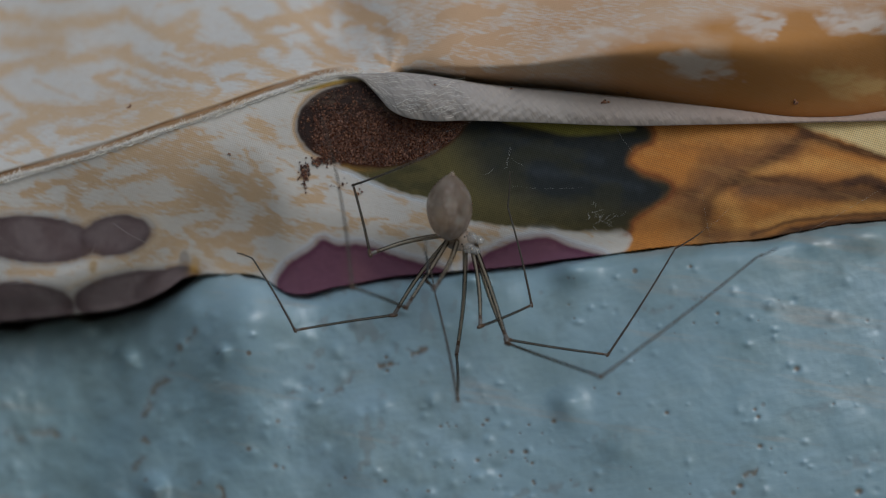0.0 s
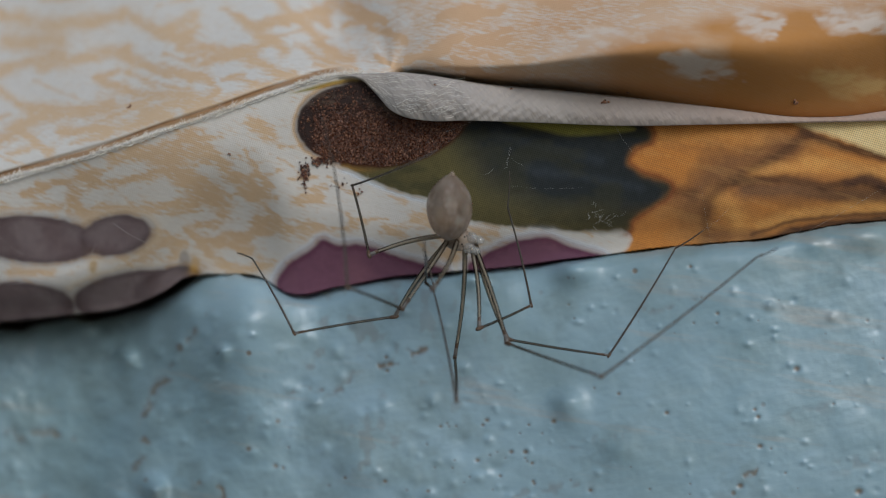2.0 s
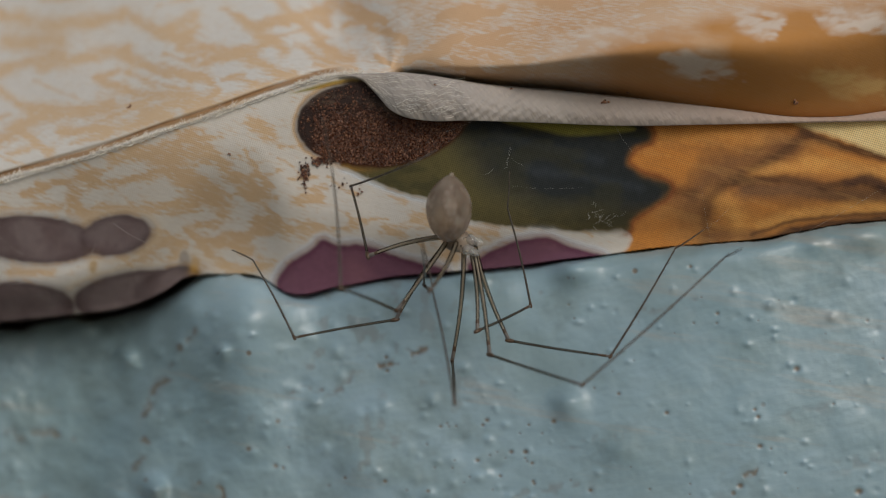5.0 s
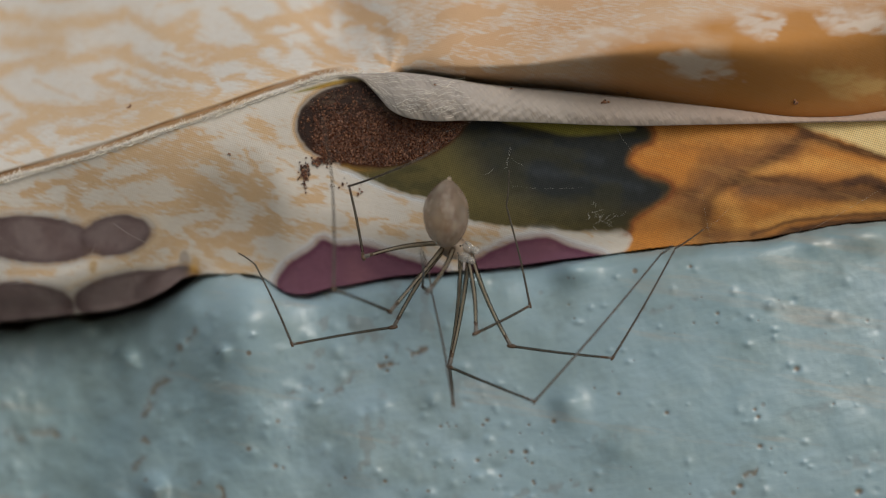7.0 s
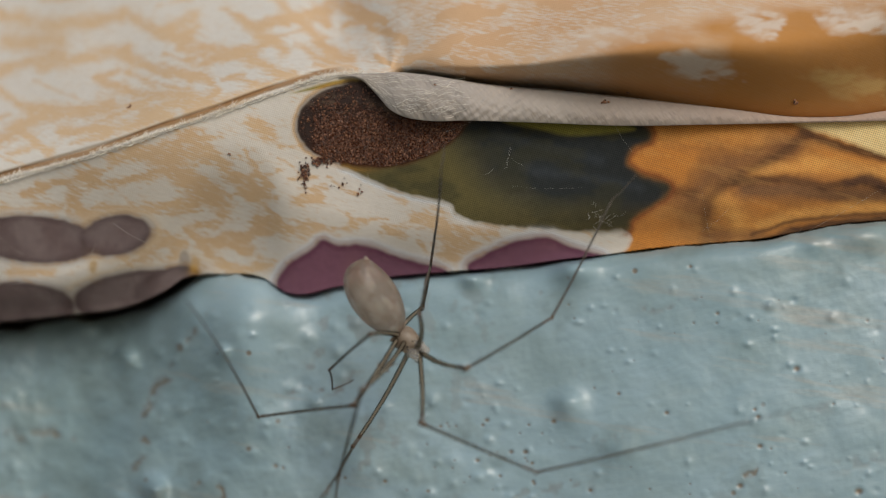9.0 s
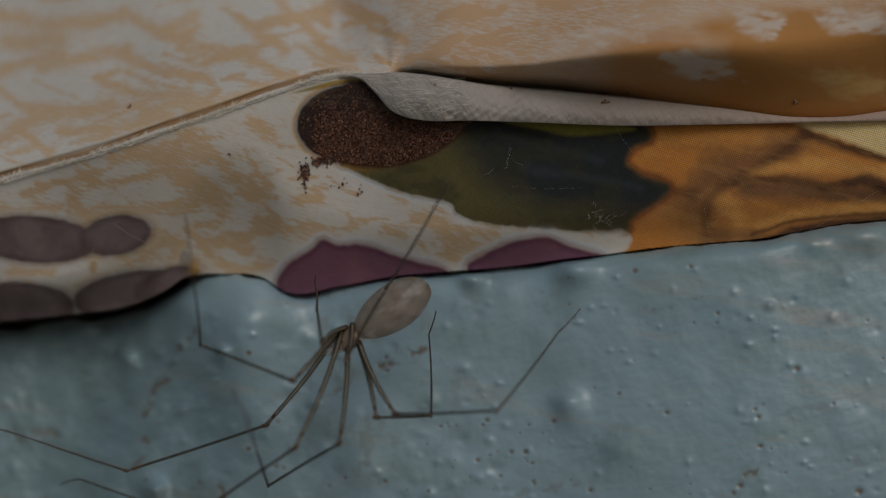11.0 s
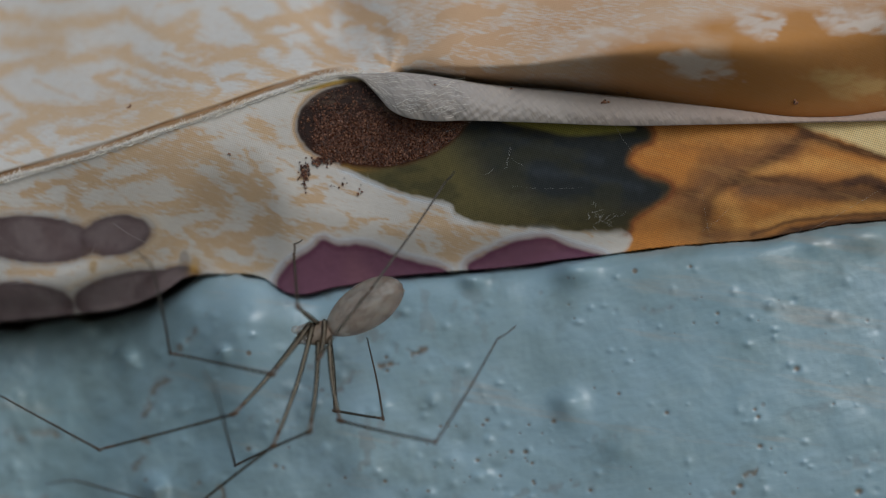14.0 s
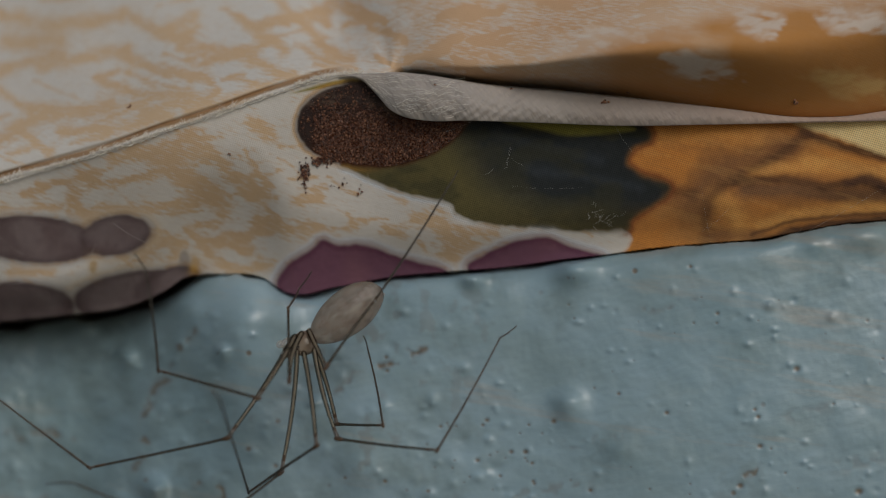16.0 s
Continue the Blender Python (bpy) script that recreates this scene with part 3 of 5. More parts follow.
    paint_ink(ink, np.exp(-((leaf + 4) / 6)**2) * soft(900 - U, 300) * 0.9, (0.62, 0.68, 0.74))
    blur = 9 + 9 * np.clip((U - 1000) / 80, 0, 1)
    paint_ink(ink, np.clip(1.3 * np.exp(-((leaf + 3) / 8)**2), 0, 1) * soft(U - 1095, 30) * 0.75, (0.20, 0.055, 0.025))
    paint_ink(ink, np.clip(leaf / blur + 0.5, 0, 1), (0.125, 0.108, 0.046))
    dark = depth_in(Uw + 18 * broad, Vw + 18 * broad, [(822, 205), (900, 205), (1000, 230), (1120, 215), (1165, 245), (1120, 290), (1195, 335), (1150, 375), (1080, 380),
                                                      (980, 352), (890, 322), (845, 275)])
    paint_ink(ink, soft(leaf, 9) * soft(dark + 18, 70) * 0.93, (0.022, 0.028, 0.034))
    for pts, w in (([(880, 235), (960, 262), (1060, 282)], 9), ([(930, 300), (1020, 312), (1130, 330)], 8)):
        paint_ink(ink, soft(leaf, 9) * stroke(Uw + 6 * broad, Vw + 6 * broad, pts, w) * 0.5, (0.05, 0.062, 0.075))
    paint_ink(ink, soft(leaf, 9) * soft(V - 365 + 12 * broad, 30) * soft(U - 850, 120) * 0.6, (0.075, 0.062, 0.03))
    paint_ink(ink, soft(leaf, 9) * np.clip(fields(U, V * 2, 60, 75, 3) - 0.1, 0, 0.5), (0.05, 0.05, 0.03))
    paint_ink(ink, soft(leaf, 9) * soft(depth_in(U, V, [(890, 213), (960, 230), (1010, 240), (1090, 235), (1120, 226), (1000, 205)]), 8), (0.26, 0.24, 0.06))
    paint_ink(ink, soft(depth_in(U, V, [(512, 166), (580, 145), (625, 138), (652, 147), (600, 152), (560, 160)]), 5), (0.30, 0.27, 0.10))
    # brown kernel
    seed = depth_in(Uw, Vw, [(523, 220), (534, 188), (562, 164), (600, 150), (645, 142), (760, 150), (835, 190), (822, 228), (775, 270), (700, 296), (640, 296), (590, 288), (550, 270), (529, 245)])
    paint_ink(ink, np.exp(-((seed + 3) / 6)**2) * soft(620 - U, 120) * 0.8, (0.55, 0.28, 0.05))
    paint_ink(ink, soft(seed, 8), (0.085, 0.034, 0.019))
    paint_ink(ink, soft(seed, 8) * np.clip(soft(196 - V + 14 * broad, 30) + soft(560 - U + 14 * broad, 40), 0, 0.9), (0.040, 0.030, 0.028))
    paint_ink(ink, soft(seed, 8) * np.exp(-((V - 185 - 0.1 * (U - 600)) / 16)**2) * np.clip(fields(U / 4, V, 8, 76, 2) + 0.3, 0, 0.7), (0.16, 0.11, 0.08))
    # purple petals with a pale rim
    for pts in ([(486, 500), (505, 468), (545, 440), (570, 421), (600, 430), (650, 431), (720, 455), (795, 480), (760, 540), (560, 560), (500, 540)],
                [(822, 474), (860, 445), (910, 424), (965, 417), (1010, 432), (1080, 458), (1060, 510), (880, 520)]):
        k = depth_in(Uw, Vw, pts)
        paint_ink(ink, np.exp(-((k + 5) / 8)**2) * 0.85, (0.62, 0.66, 0.72))
        paint_ink(ink, soft(k, 14), (0.20, 0.092, 0.135))
        paint_ink(ink, soft(k, 9) * np.clip(broad * 0.6, 0, 0.6), (0.25, 0.12, 0.15))
        paint_ink(ink, soft(k, 9) * soft(14 - k, 12) * 0.5, (0.10, 0.025, 0.055))
    # grey-purple fruit
    fruit = ((62, 424, 120, 44, 0.06), (205, 417, 66, 38, -0.12), (20, 546, 120, 50, 0.0), (245, 523, 124, 46, -0.10), (300, 502, 62, 30, -0.3))
    within = [(1 - np.sqrt(((Uw - u) / a)**2 + ((Vw - v - tilt * (Uw - u)) / b)**2)) * b for u, v, a, b, tilt in fruit]
    for n, k in enumerate(within):
        paint_ink(ink, np.exp(-((k + 4) / 7)**2) * 0.6, (0.50, 0.33, 0.14) if n % 2 else (0.52, 0.54, 0.56))
    for k in within:
        paint_ink(ink, soft(k, 10), (0.165, 0.122, 0.122))
        paint_ink(ink, soft(k, 10) * np.clip(0.35 + 0.7 * fields(U, V, 45, 78, 3), 0, 0.8), (0.225, 0.18, 0.18))
        paint_ink(ink, soft(k, 9) * soft(9 - k, 12) * 0.5, (0.055, 0.034, 0.036))
    for u, v, r in ((165, 473, 11), (345, 466, 13)):
        paint_ink(ink, np.clip(1.2 * bell(Uw, Vw, u, v, r, 1.6), 0, 1) * 0.8, (0.48, 0.27, 0.05))
    paint_ink(ink, soft(bell(Uw, Vw, 326, 462, 13, 2.0) - 0.5, 0.5) * 0.7, (0.09, 0.08, 0.085))
    warm = np.clip(0.25 * fields(U, V, 150, 77, 2), -0.3, 0.3)
    hatch = print_strokes(U, V, LOW_STROKES + LOW_STROKES_FAR, 301, [(-60, 200, 560, 480, 75), (560, 300, 1100, 430, 24)], 0.15, (-0.22, -0.1, 0.6, 0.8))
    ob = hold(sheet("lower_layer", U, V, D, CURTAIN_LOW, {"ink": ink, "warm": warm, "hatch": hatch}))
    tagged(ob, "cream cloth printed with leaves, fruit and petals")


def crest_at(U):
    """How far above the hem the upper layer turns back."""
    return np.interp(U, [-100, 0, 300, 600, 700, 950, 1200, 1568, 1680], [64, 60, 40, 12, 12, 50, 118, 190, 205])


def depth_high(U, W):
    """Depth of the upper layer W above its hem: a flat strip along the hem, then the cloth lies back; where the hem is turned up it first swells forward to a ridge."""
    hem = curve_through(np.clip(U, -120, 1680), HEM)
    V = hem - W
    base = depth_low(U, hem) - (0.00005 + 0.00015 * np.clip((U - 600) / 150, 0, 1))
    crest = crest_at(U)
    turn = 10 + 22 * np.clip((U - 700) / 300, 0, 1)
    back = np.logaddexp(0, (W - crest) / turn) * turn
    slope = 0.000090 * (1 - 0.35 * np.exp(-((U - 760) / 260)**2))
    back = 0.034 * (1 - np.exp(-back * slope / 0.034))
    right = np.clip((U - 660) / 520, 0, 1)
    right = right * right * (3 - 2 * right)
    rise = np.clip(W / crest, 0, 1)
    swell = 0.0026 * ease((U - 660) / 90) * (1 - 0.7 * ease((U - 950) / 300)) * np.exp(-W / 15.0) + right * (-0.0066 * rise * rise * (3 - 2 * rise))
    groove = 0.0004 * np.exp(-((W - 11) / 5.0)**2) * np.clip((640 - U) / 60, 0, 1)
    valley = 0.0035 * np.exp(-((U - 625 + 0.35 * W) / 75)**2) * np.clip(W / 70, 0, 1) * np.exp(-np.clip(W - 300, 0, 9e9) / 200)
    away = np.hypot(U - 690, (V - 128) * 1.6)
    pleat = 0.00014 * np.sin(7.5 * np.arctan2(128 - V, U - 690) + 0.6) * np.exp(-((away - 90) / 75)**2) * np.clip(W / 20, 0, 1)
    sway = (1 - np.exp(-W / 50)) * (0.0008 * np.sin(np.clip(W, 0, 600) / 90.0 + U / 260.0) + 0.0006 * fields(U, V, 220, 81, 2))
    return base + back + swell + groove + valley + pleat + sway


def build_high():
    us = spread_out(np.arange(-120, 1680, 2.5), 11000)
    hem = curve_through(us, HEM)
    above = spread_out(np.linspace(174, 460, 60), 17000)
    w = np.concatenate([np.linspace(0, 24, 14), np.linspace(27, 170, 55), above[above > 172]])
    U = np.repeat(us[None], len(w), 0)
    W = np.repeat(w[:, None], len(us), 1)
    V = hem[None] - W
    crest = crest_at(U)
    D = depth_high(U, W)
    ink = np.zeros((*U.shape, 4))
    ink[..., :3] = (0.75, 0.7, 0.62)
    broad = fields(U, V, 90, 83, 3)
    # shade of the groove above the fray, painted as a brown band
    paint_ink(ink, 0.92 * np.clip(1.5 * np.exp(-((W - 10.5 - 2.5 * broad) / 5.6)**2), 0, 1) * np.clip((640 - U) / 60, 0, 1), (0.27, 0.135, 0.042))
    right_ink = np.clip((U - 1050) / 260, 0, 1) * np.clip((V + 0.05 * (U - 1050)) / 60, 0, 1)
    paint_ink(ink, np.clip(right_ink * (1.15 + 0.3 * broad), 0, 0.95), (0.50, 0.235, 0.065))
    paint_ink(ink, np.clip((U - 860) / 240, 0, 1) * np.clip((crest + 30 + 25 * broad - W) / 60, 0, 1) * 0.9, (0.45, 0.205, 0.058))
    for u, v, a, b in ((1350, 42, 46, 22), (1240, 118, 60, 20), (1520, 40, 70, 22), (1065, 60, 50, 16), (1525, 150, 70, 24)):
        rag = fields(U - V, 2 * V, 34, 85, 3)
        k = 1 - ((U - u + 26 * rag) / a)**2 - ((V - v + 12 * rag) / b)**2
        paint_ink(ink, np.clip(soft(k - 0.1, 1.4) * (0.8 + 0.5 * fields(U - 2 * V, 4 * V + U, 30, 84, 3)), 0, 0.75), (0.64, 0.60, 0.55) if v < 130 else (0.60, 0.40, 0.16))
    warm = np.clip((U - 460) / 420, 0, 1) * 0.95 + np.clip(0.2 * broad, -0.2, 0.2)
    hatch = print_strokes(U, V, HIGH_STROKES + HIGH_STROKES_FAR, 401, [(-60, -60, 640, 300, 70), (560, -80, 1200, 150, 40)], 0.15 + 0.42 * np.clip((U - 520) / 300, 0, 1), (-0.32, -0.2, 0.3, 0.42))
    hatch = np.maximum(hatch, np.clip((U - 900) / 400, 0, 0.6))
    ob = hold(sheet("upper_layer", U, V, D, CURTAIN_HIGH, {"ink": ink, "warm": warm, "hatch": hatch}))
    tagged(ob, "cream cloth printed with loose orange hatching, bulging in a fold")


def depth_flap(U, V, S):
    """Depth of the turned-up hem, S from its top (0) to its lower edge (1)."""
    grow = np.clip((U - 610) / 130, 0, 1)
    D = depth_low(U, V) - 0.0003 - grow * (1 - 0.75 * np.clip((U - 1000) / 350, 0, 1)) * (0.0003 + 0.0010 * np.sin(np.clip(S, 0, 1) * 2.3))
    cover = np.clip((1150 - U) / 450, 0.25, 1)
    ribs = np.sin((U + 1.3 * V) / 3.4 + 2.2 * fields(U, V, 40, 93, 2)) + 0.5 * np.sin((V - 0.35 * U) / 3.6 + 2 * fields(U, V, 30, 94, 2))
    return D - cover * (0.00007 * np.clip((U - 690) / 200, 0.15, 1) * ribs + 0.0003 * fields(U, V, 50, 92, 2))


def build_flap():
    us = np.arange(602, 1680, 2.0)
    us = np.concatenate([us, 1680 + np.cumsum(2.0 * 1.3**np.arange(1, 28))])
    top, low = curve_through(us, HEM) + 1, curve_through(us, FLAP)
    s = np.concatenate([[-0.06], np.linspace(0, 1, 36), [1.0, 0.98, 0.93]])
    turn = np.concatenate([[0.0], np.zeros(36), [0.0003, 0.0007, 0.0011]])
    U = np.repeat(us[None], len(s), 0)
    S = np.repeat(s[:, None], len(us), 1)
    V = top[None] * (1 - S) + low[None] * S
    D = depth_flap(U, V, S) + turn[:, None] + np.where(S < 0, 0.0015, 0)
    warm = np.clip((U - 1000) / 500, 0, 1)
    ob = hold(sheet("hem_flap", U, V, D, REVERSE, {"warm": warm}))
    tagged(ob, "off-white woven reverse of the turned-up hem")


def build_fray():
    rnd = random.Random(8)
    bm = bmesh.new()
    us = np.array([rnd.uniform(-20, 640) for _ in range(950)])
    hem = curve_through(us, HEM)
    slope = (curve_through(us + 2, HEM) - curve_through(us - 2, HEM)) / 4
    for u, v, g in zip(us, hem, slope):
        d = float(depth_low(np.array([u]), np.array([v]))[0]) - 0.00018
        clump = 0.5 + 0.5 * math.sin(u / 17.0) * math.sin(u / 41.0 + 1)
        length = rnd.uniform(6, 17) * (0.45 + clump)
        lean = rnd.uniform(-1.1, 0.8)
        up = rnd.choice((1, 1, 1, 0.6, -0.4))
        pts = []
        for i in range(4):
            s = i / 3
            x = u + length * s * lean + rnd.uniform(-1, 1) * s
            y = v + 1 + g * length * s * lean - length * s * (0.8 - 0.35 * s * abs(lean)) * up + rnd.uniform(-1.5, 1.5) * s
            pts.append(at(x, y, d - rnd.uniform(0, 0.0003) * s))
        r = rnd.uniform(0.000011, 0.000021)
        tube_into(bm, pts, [r, r, r * 0.9, r * 0.5], 4)
    # loose fibres where the hem turns over
    for _ in range(110):
        u = rnd.uniform(640, 800)
        s0 = rnd.uniform(0.02, 0.9)
        pts = []
        for i in range(5):
            x = np.array([u + i * rnd.uniform(6, 10)])
            v = float(curve_through(x, HEM)[0] * (1 - s0) + curve_through(x, FLAP)[0] * s0) + rnd.uniform(-1.5, 1.5)
            d = float(depth_low(x, np.array([v]))[0]) - 0.0003 - min(1, (x[0] - 610) / 130) * (0.0003 + 0.0010 * math.sin(s0 * 2.3)) - 0.00012 - rnd.uniform(0, 0.0002)
            pts.append(at(float(x[0]), v, d))
            s0 += rnd.uniform(-0.08, 0.05)
        r = rnd.uniform(0.000005, 0.000010)
        tube_into(bm, pts, [r * 0.5, r, r, r, r * 0.4], 4)
    # the bound edge itself
    edge = np.arange(-60, 650, 5.0)
    hv = curve_through(edge, HEM)
    pts = [at(u, v + 3 + rnd.uniform(-1.2, 1.2), float(depth_low(np.array([u]), np.array([v]))[0]) - 0.00008) for u, v in zip(edge, hv)]
    tube_into(bm, pts, [0.000015 + 0.00002 * rnd.random() for _ in pts], 6)
    ob = part("frayed_edge", bm, FRAY, None, "pale frayed threads along the cut hem")
    tagged(hold(ob), kind="stuff")


build_low()
build_high()
build_flap()
build_fray()


# ---- crumbs on the cloth ----
def crumb_into(bm, place, r, rnd):
    m = Matrix.Translation(place) @ Euler([rnd.uniform(0, 6) for _ in range(3)]).to_matrix().to_4x4() @ Matrix.Diagonal((r * rnd.uniform(0.6, 1.5), r * rnd.uniform(0.6, 1.1), r, 1))
    bmesh.ops.create_icosphere(bm, subdivisions=1, radius=1.0, matrix=m)


def low_place(u, v, lift):
    return at(u, v, float(depth_low(np.array([float(u)]), np.array([float(v)]))[0]) - lift)


def ico_cloud(name, places, material, label, category, rnd):
    """Many tiny crumbs in one mesh."""
    seed = bmesh.new()
    bmesh.ops.create_icosphere(seed, subdivisions=1, radius=1.0)
    base = np.array([v.co[:] for v in seed.verts])
    tris = np.array([[v.index for v in f.verts] for f in seed.faces])
    seed.free()
    co, fa = [], []
    for i, (p, r) in enumerate(places):
        turn = np.array(Euler([rnd.uniform(0, 6) for _ in range(3)]).to_matrix())
        co.append((base * np.array([r * rnd.uniform(0.7, 1.4), r * rnd.uniform(0.6, 1.1), r])) @ turn.T + np.array(p))
        fa.append(tris + i * len(base))
    me = bpy.data.meshes.new(name)
    me.from_pydata(np.concatenate(co).tolist(), [], np.concatenate(fa).tolist())
    me.materials.append(material)
    return tagged(new(name, me), label, category, kind="stuff")


def build_crumbs():
    rnd = random.Random(12)
    spots = []
    area = [(528, 222), (542, 190), (585, 160), (645, 150), (690, 200), (760, 214), (822, 222), (775, 268), (700, 294), (640, 293), (592, 285), (553, 266), (534, 244)]
    u = np.array([rnd.uniform(520, 835) for _ in range(16000)])
    v = np.array([rnd.uniform(150, 300) for _ in range(16000)])
    k = depth_in(u, v, area)
    for a, b, e in zip(u, v, k):
        if e > 2 and rnd.random() < (0.18 if b < 185 or a < 556 else 0.6 if b < 205 else 1.0):
            spots.append((low_place(a, b, 0.00004), rnd.choice((0.00003, 0.000038, 0.00005, 0.000065))))
    ico_cloud("brown_crumbs", spots, FRASS, "fine brown crumbs covering the dark printed kernel", "crumbs", rnd)
    spots = []
    for u, v, su, sv, n in ((541, 306, 5, 10, 95), (570, 284, 13, 5, 85), (600, 328, 10, 4, 8), (640, 335, 4, 4, 4)):
        for _ in range(n):
            spots.append((low_place(rnd.gauss(u, su), rnd.gauss(v, sv), 0.00006 + 0.0001 * rnd.random()), rnd.uniform(0.00005, 0.00010)))
    ico_cloud("loose_crumbs", spots, FRASS, "small clump of dark brown crumbs caught in silk", "crumbs", rnd)
    for u, v, r in ((229, 190, 4), (406, 272, 3), (1073, 181, 6), (1407, 179, 6), (1112, 164, 3), (905, 157, 3), (770, 150, 3)):
        uu, vv = np.array([float(u)]), np.array([float(v)])
        hem, low = curve_through(uu, HEM), curve_through(uu, FLAP)
        if v < hem[0]:
            d = depth_high(uu, hem - vv)[0]
        elif u > 620 and v < low[0]:
            d = depth_flap(uu, vv, (vv - hem) / (low - hem))[0]
        else:
            d = depth_low(uu, vv)[0]
        bm = bmesh.new()
        for _ in range(5):
            crumb_into(bm, at(u + rnd.gauss(0, r * 0.4), v + rnd.gauss(0, r * 0.3), float(d) - r * 0.3 * UNIT * 0.1), r * 0.45 * UNIT * 0.1, rnd)
        tagged(part("dirt_speck", bm, FRASS, None), "tiny dark dirt speck stuck on the cloth", "dirt speck", "dirt specks")


build_crumbs()


# ---- silk ----
def thread_into(bm, a, b, sag, r, rnd):
    a, b = Vector(a), Vector(b)
    pts = [a.lerp(b, i / 8) + Vector((0, 0, -sag * math.sin(math.pi * i / 8))) for i in range(9)]
    tube_into(bm, pts, [r] * 9, 4)


def build_silk():
    rnd = random.Random(21)
    lines = [((1088, 222), (1118, 268), 0.0890, 0.0890, 7), ((895, 300), (903, 262), 0.0825, 0.0840, 8), ((1242, 410), (1290, 370), 0.083, 0.0860, 5),
             ((200, 395), (260, 430), 0.0860, 0.0890, 7), ((0, 505), (60, 495), 0.0860, 0.0880, 6),
             ((0, 420), (40, 450), 0.0860, 0.0880, 5), ((170, 430), (150, 470), 0.0860, 0.0890, 4), ((900, 330), (1030, 332), 0.0825, 0.0890, 3),
             ((1240, 330), (1260, 440), 0.0840, 0.0890, 4), ((1390, 430), (1568, 330), 0.0850, 0.0890, 5), ((780, 235), (835, 215), 0.0890, 0.0900, 5),
             ((855, 310), (875, 298), 0.0880, 0.0880, 8), ((905, 280), (925, 292), 0.0880, 0.0880, 7), ((570, 210), (545, 160), 0.0830, 0.0910, 3),
             ((420, 448), (330, 420), 0.084, 0.0910, 3), ((1340, 455), (1420, 405), 0.0860, 0.0890, 4)]
    for (u0, v0), (u1, v1), d0, d1, r in lines:
        bm = bmesh.new()
        d0, d1 = (min(d, (low_place(u, v, 0.0003) - EYE).y) for u, v, d in ((u0, v0, d0), (u1, v1, d1)))
        thread_into(bm, at(u0, v0, d0), at(u1, v1, d1), 0.0001, r * 0.6e-6, rnd)
        tagged(part("silk_thread", bm, SILK, None), "thin pale thread of spider silk", "spider web", "silk threads")
    bm = bmesh.new()
    for _ in range(10):
        u, v = rnd.gauss(1058, 18), rnd.gauss(382, 10)
        p = [low_place(u, v, 0.0003)]
        for _ in range(5):
            u, v = u + rnd.uniform(-11, 11), v + rnd.uniform(-9, 9)
            p.append(low_place(u, v, rnd.uniform(0.0001, 0.0006)))
        tube_into(bm, p, [rnd.uniform(4e-6, 8e-6)] * 6, 4)
    tagged(part("silk_tuft", bm, SILK, None), "small tangled tuft of white spider silk", "spider web")


build_silk()


# ---- the spider ----
def reach_at(t):
    """How far before the lens the spider's waist is at t."""
    return float(np.interp(t, (0.0, 7.5, 8.0, 9.2, 11.3, 13.5, 14.5, 16.0), (0.0873, 0.0873, 0.0858, 0.0848, 0.0851, 0.0847, 0.0862, 0.0869)))


spider = tagged(new("cellar_spider"), "pale grey-brown long-legged cellar spider hanging in its web", "spider")


def lathe_into(bm, profile, sides=24, squash=1.0):
    """A closed body round +Z from (height, radius) pairs."""
    rings = [[bm.verts.new((r * math.cos(a), squash * r * math.sin(a), z)) for a in (2 * math.pi * j / sides for j in range(sides))] for z, r in profile]
    for r0, r1 in zip(rings, rings[1:]):
        for j in range(sides):
            bm.faces.new((r0[j], r0[(j + 1) % sides], r1[(j + 1) % sides], r1[j]))
    bm.faces.new(rings[0][::-1])
    bm.faces.new(rings[-1])


def build_abdomen():
    """A blunt egg along +Z whose spinnerets stand out in a cone on its +X side."""
    length, wide = 0.0056, 0.00150
    prof = []
    for i in range(37):
        s = i / 36
        r = wide * (max(0.0, 1 - ((0.56 - s) / 0.56)**2.0)**0.62 if s < 0.56 else math.sqrt(max(0.0, 1 - ((s - 0.56) / 0.44)**2)))
        prof.append((s * length, max(r, 0.00006)))
    bm = bmesh.new()
    lathe_into(bm, prof, 36, 0.96)
    tip = Vector((0.00105, 0, length * 1.0))
    for v in bm.verts:
        near = math.exp(-((v.co - Vector((0.00075, 0, length * 0.87))).length / 0.00085)**2)
        v.co += (tip - v.co) * 0.62 * near
    ob = part("abdomen", bm, ABDOMEN, spider, "smooth translucent grey-brown abdomen with darker mottling")
    bm = bmesh.new()
    out = Vector((0.5, 0, 0.86))
    for a in range(4):
        side = Vector((0.00006 * math.cos(a * 1.57 + 0.6), 0.00006 * math.sin(a * 1.57 + 0.6), 0))
        foot = Vector((0.00088, 0, length * 0.955)) + side
        tube_into(bm, [foot - 0.0002 * out, foot + 0.00008 * out, foot + 0.0002 * out - 0.4 * side], [0.00013, 0.00009, 0.00004], 8)
    part("spinnerets", bm, CEPH, ob)
    return ob


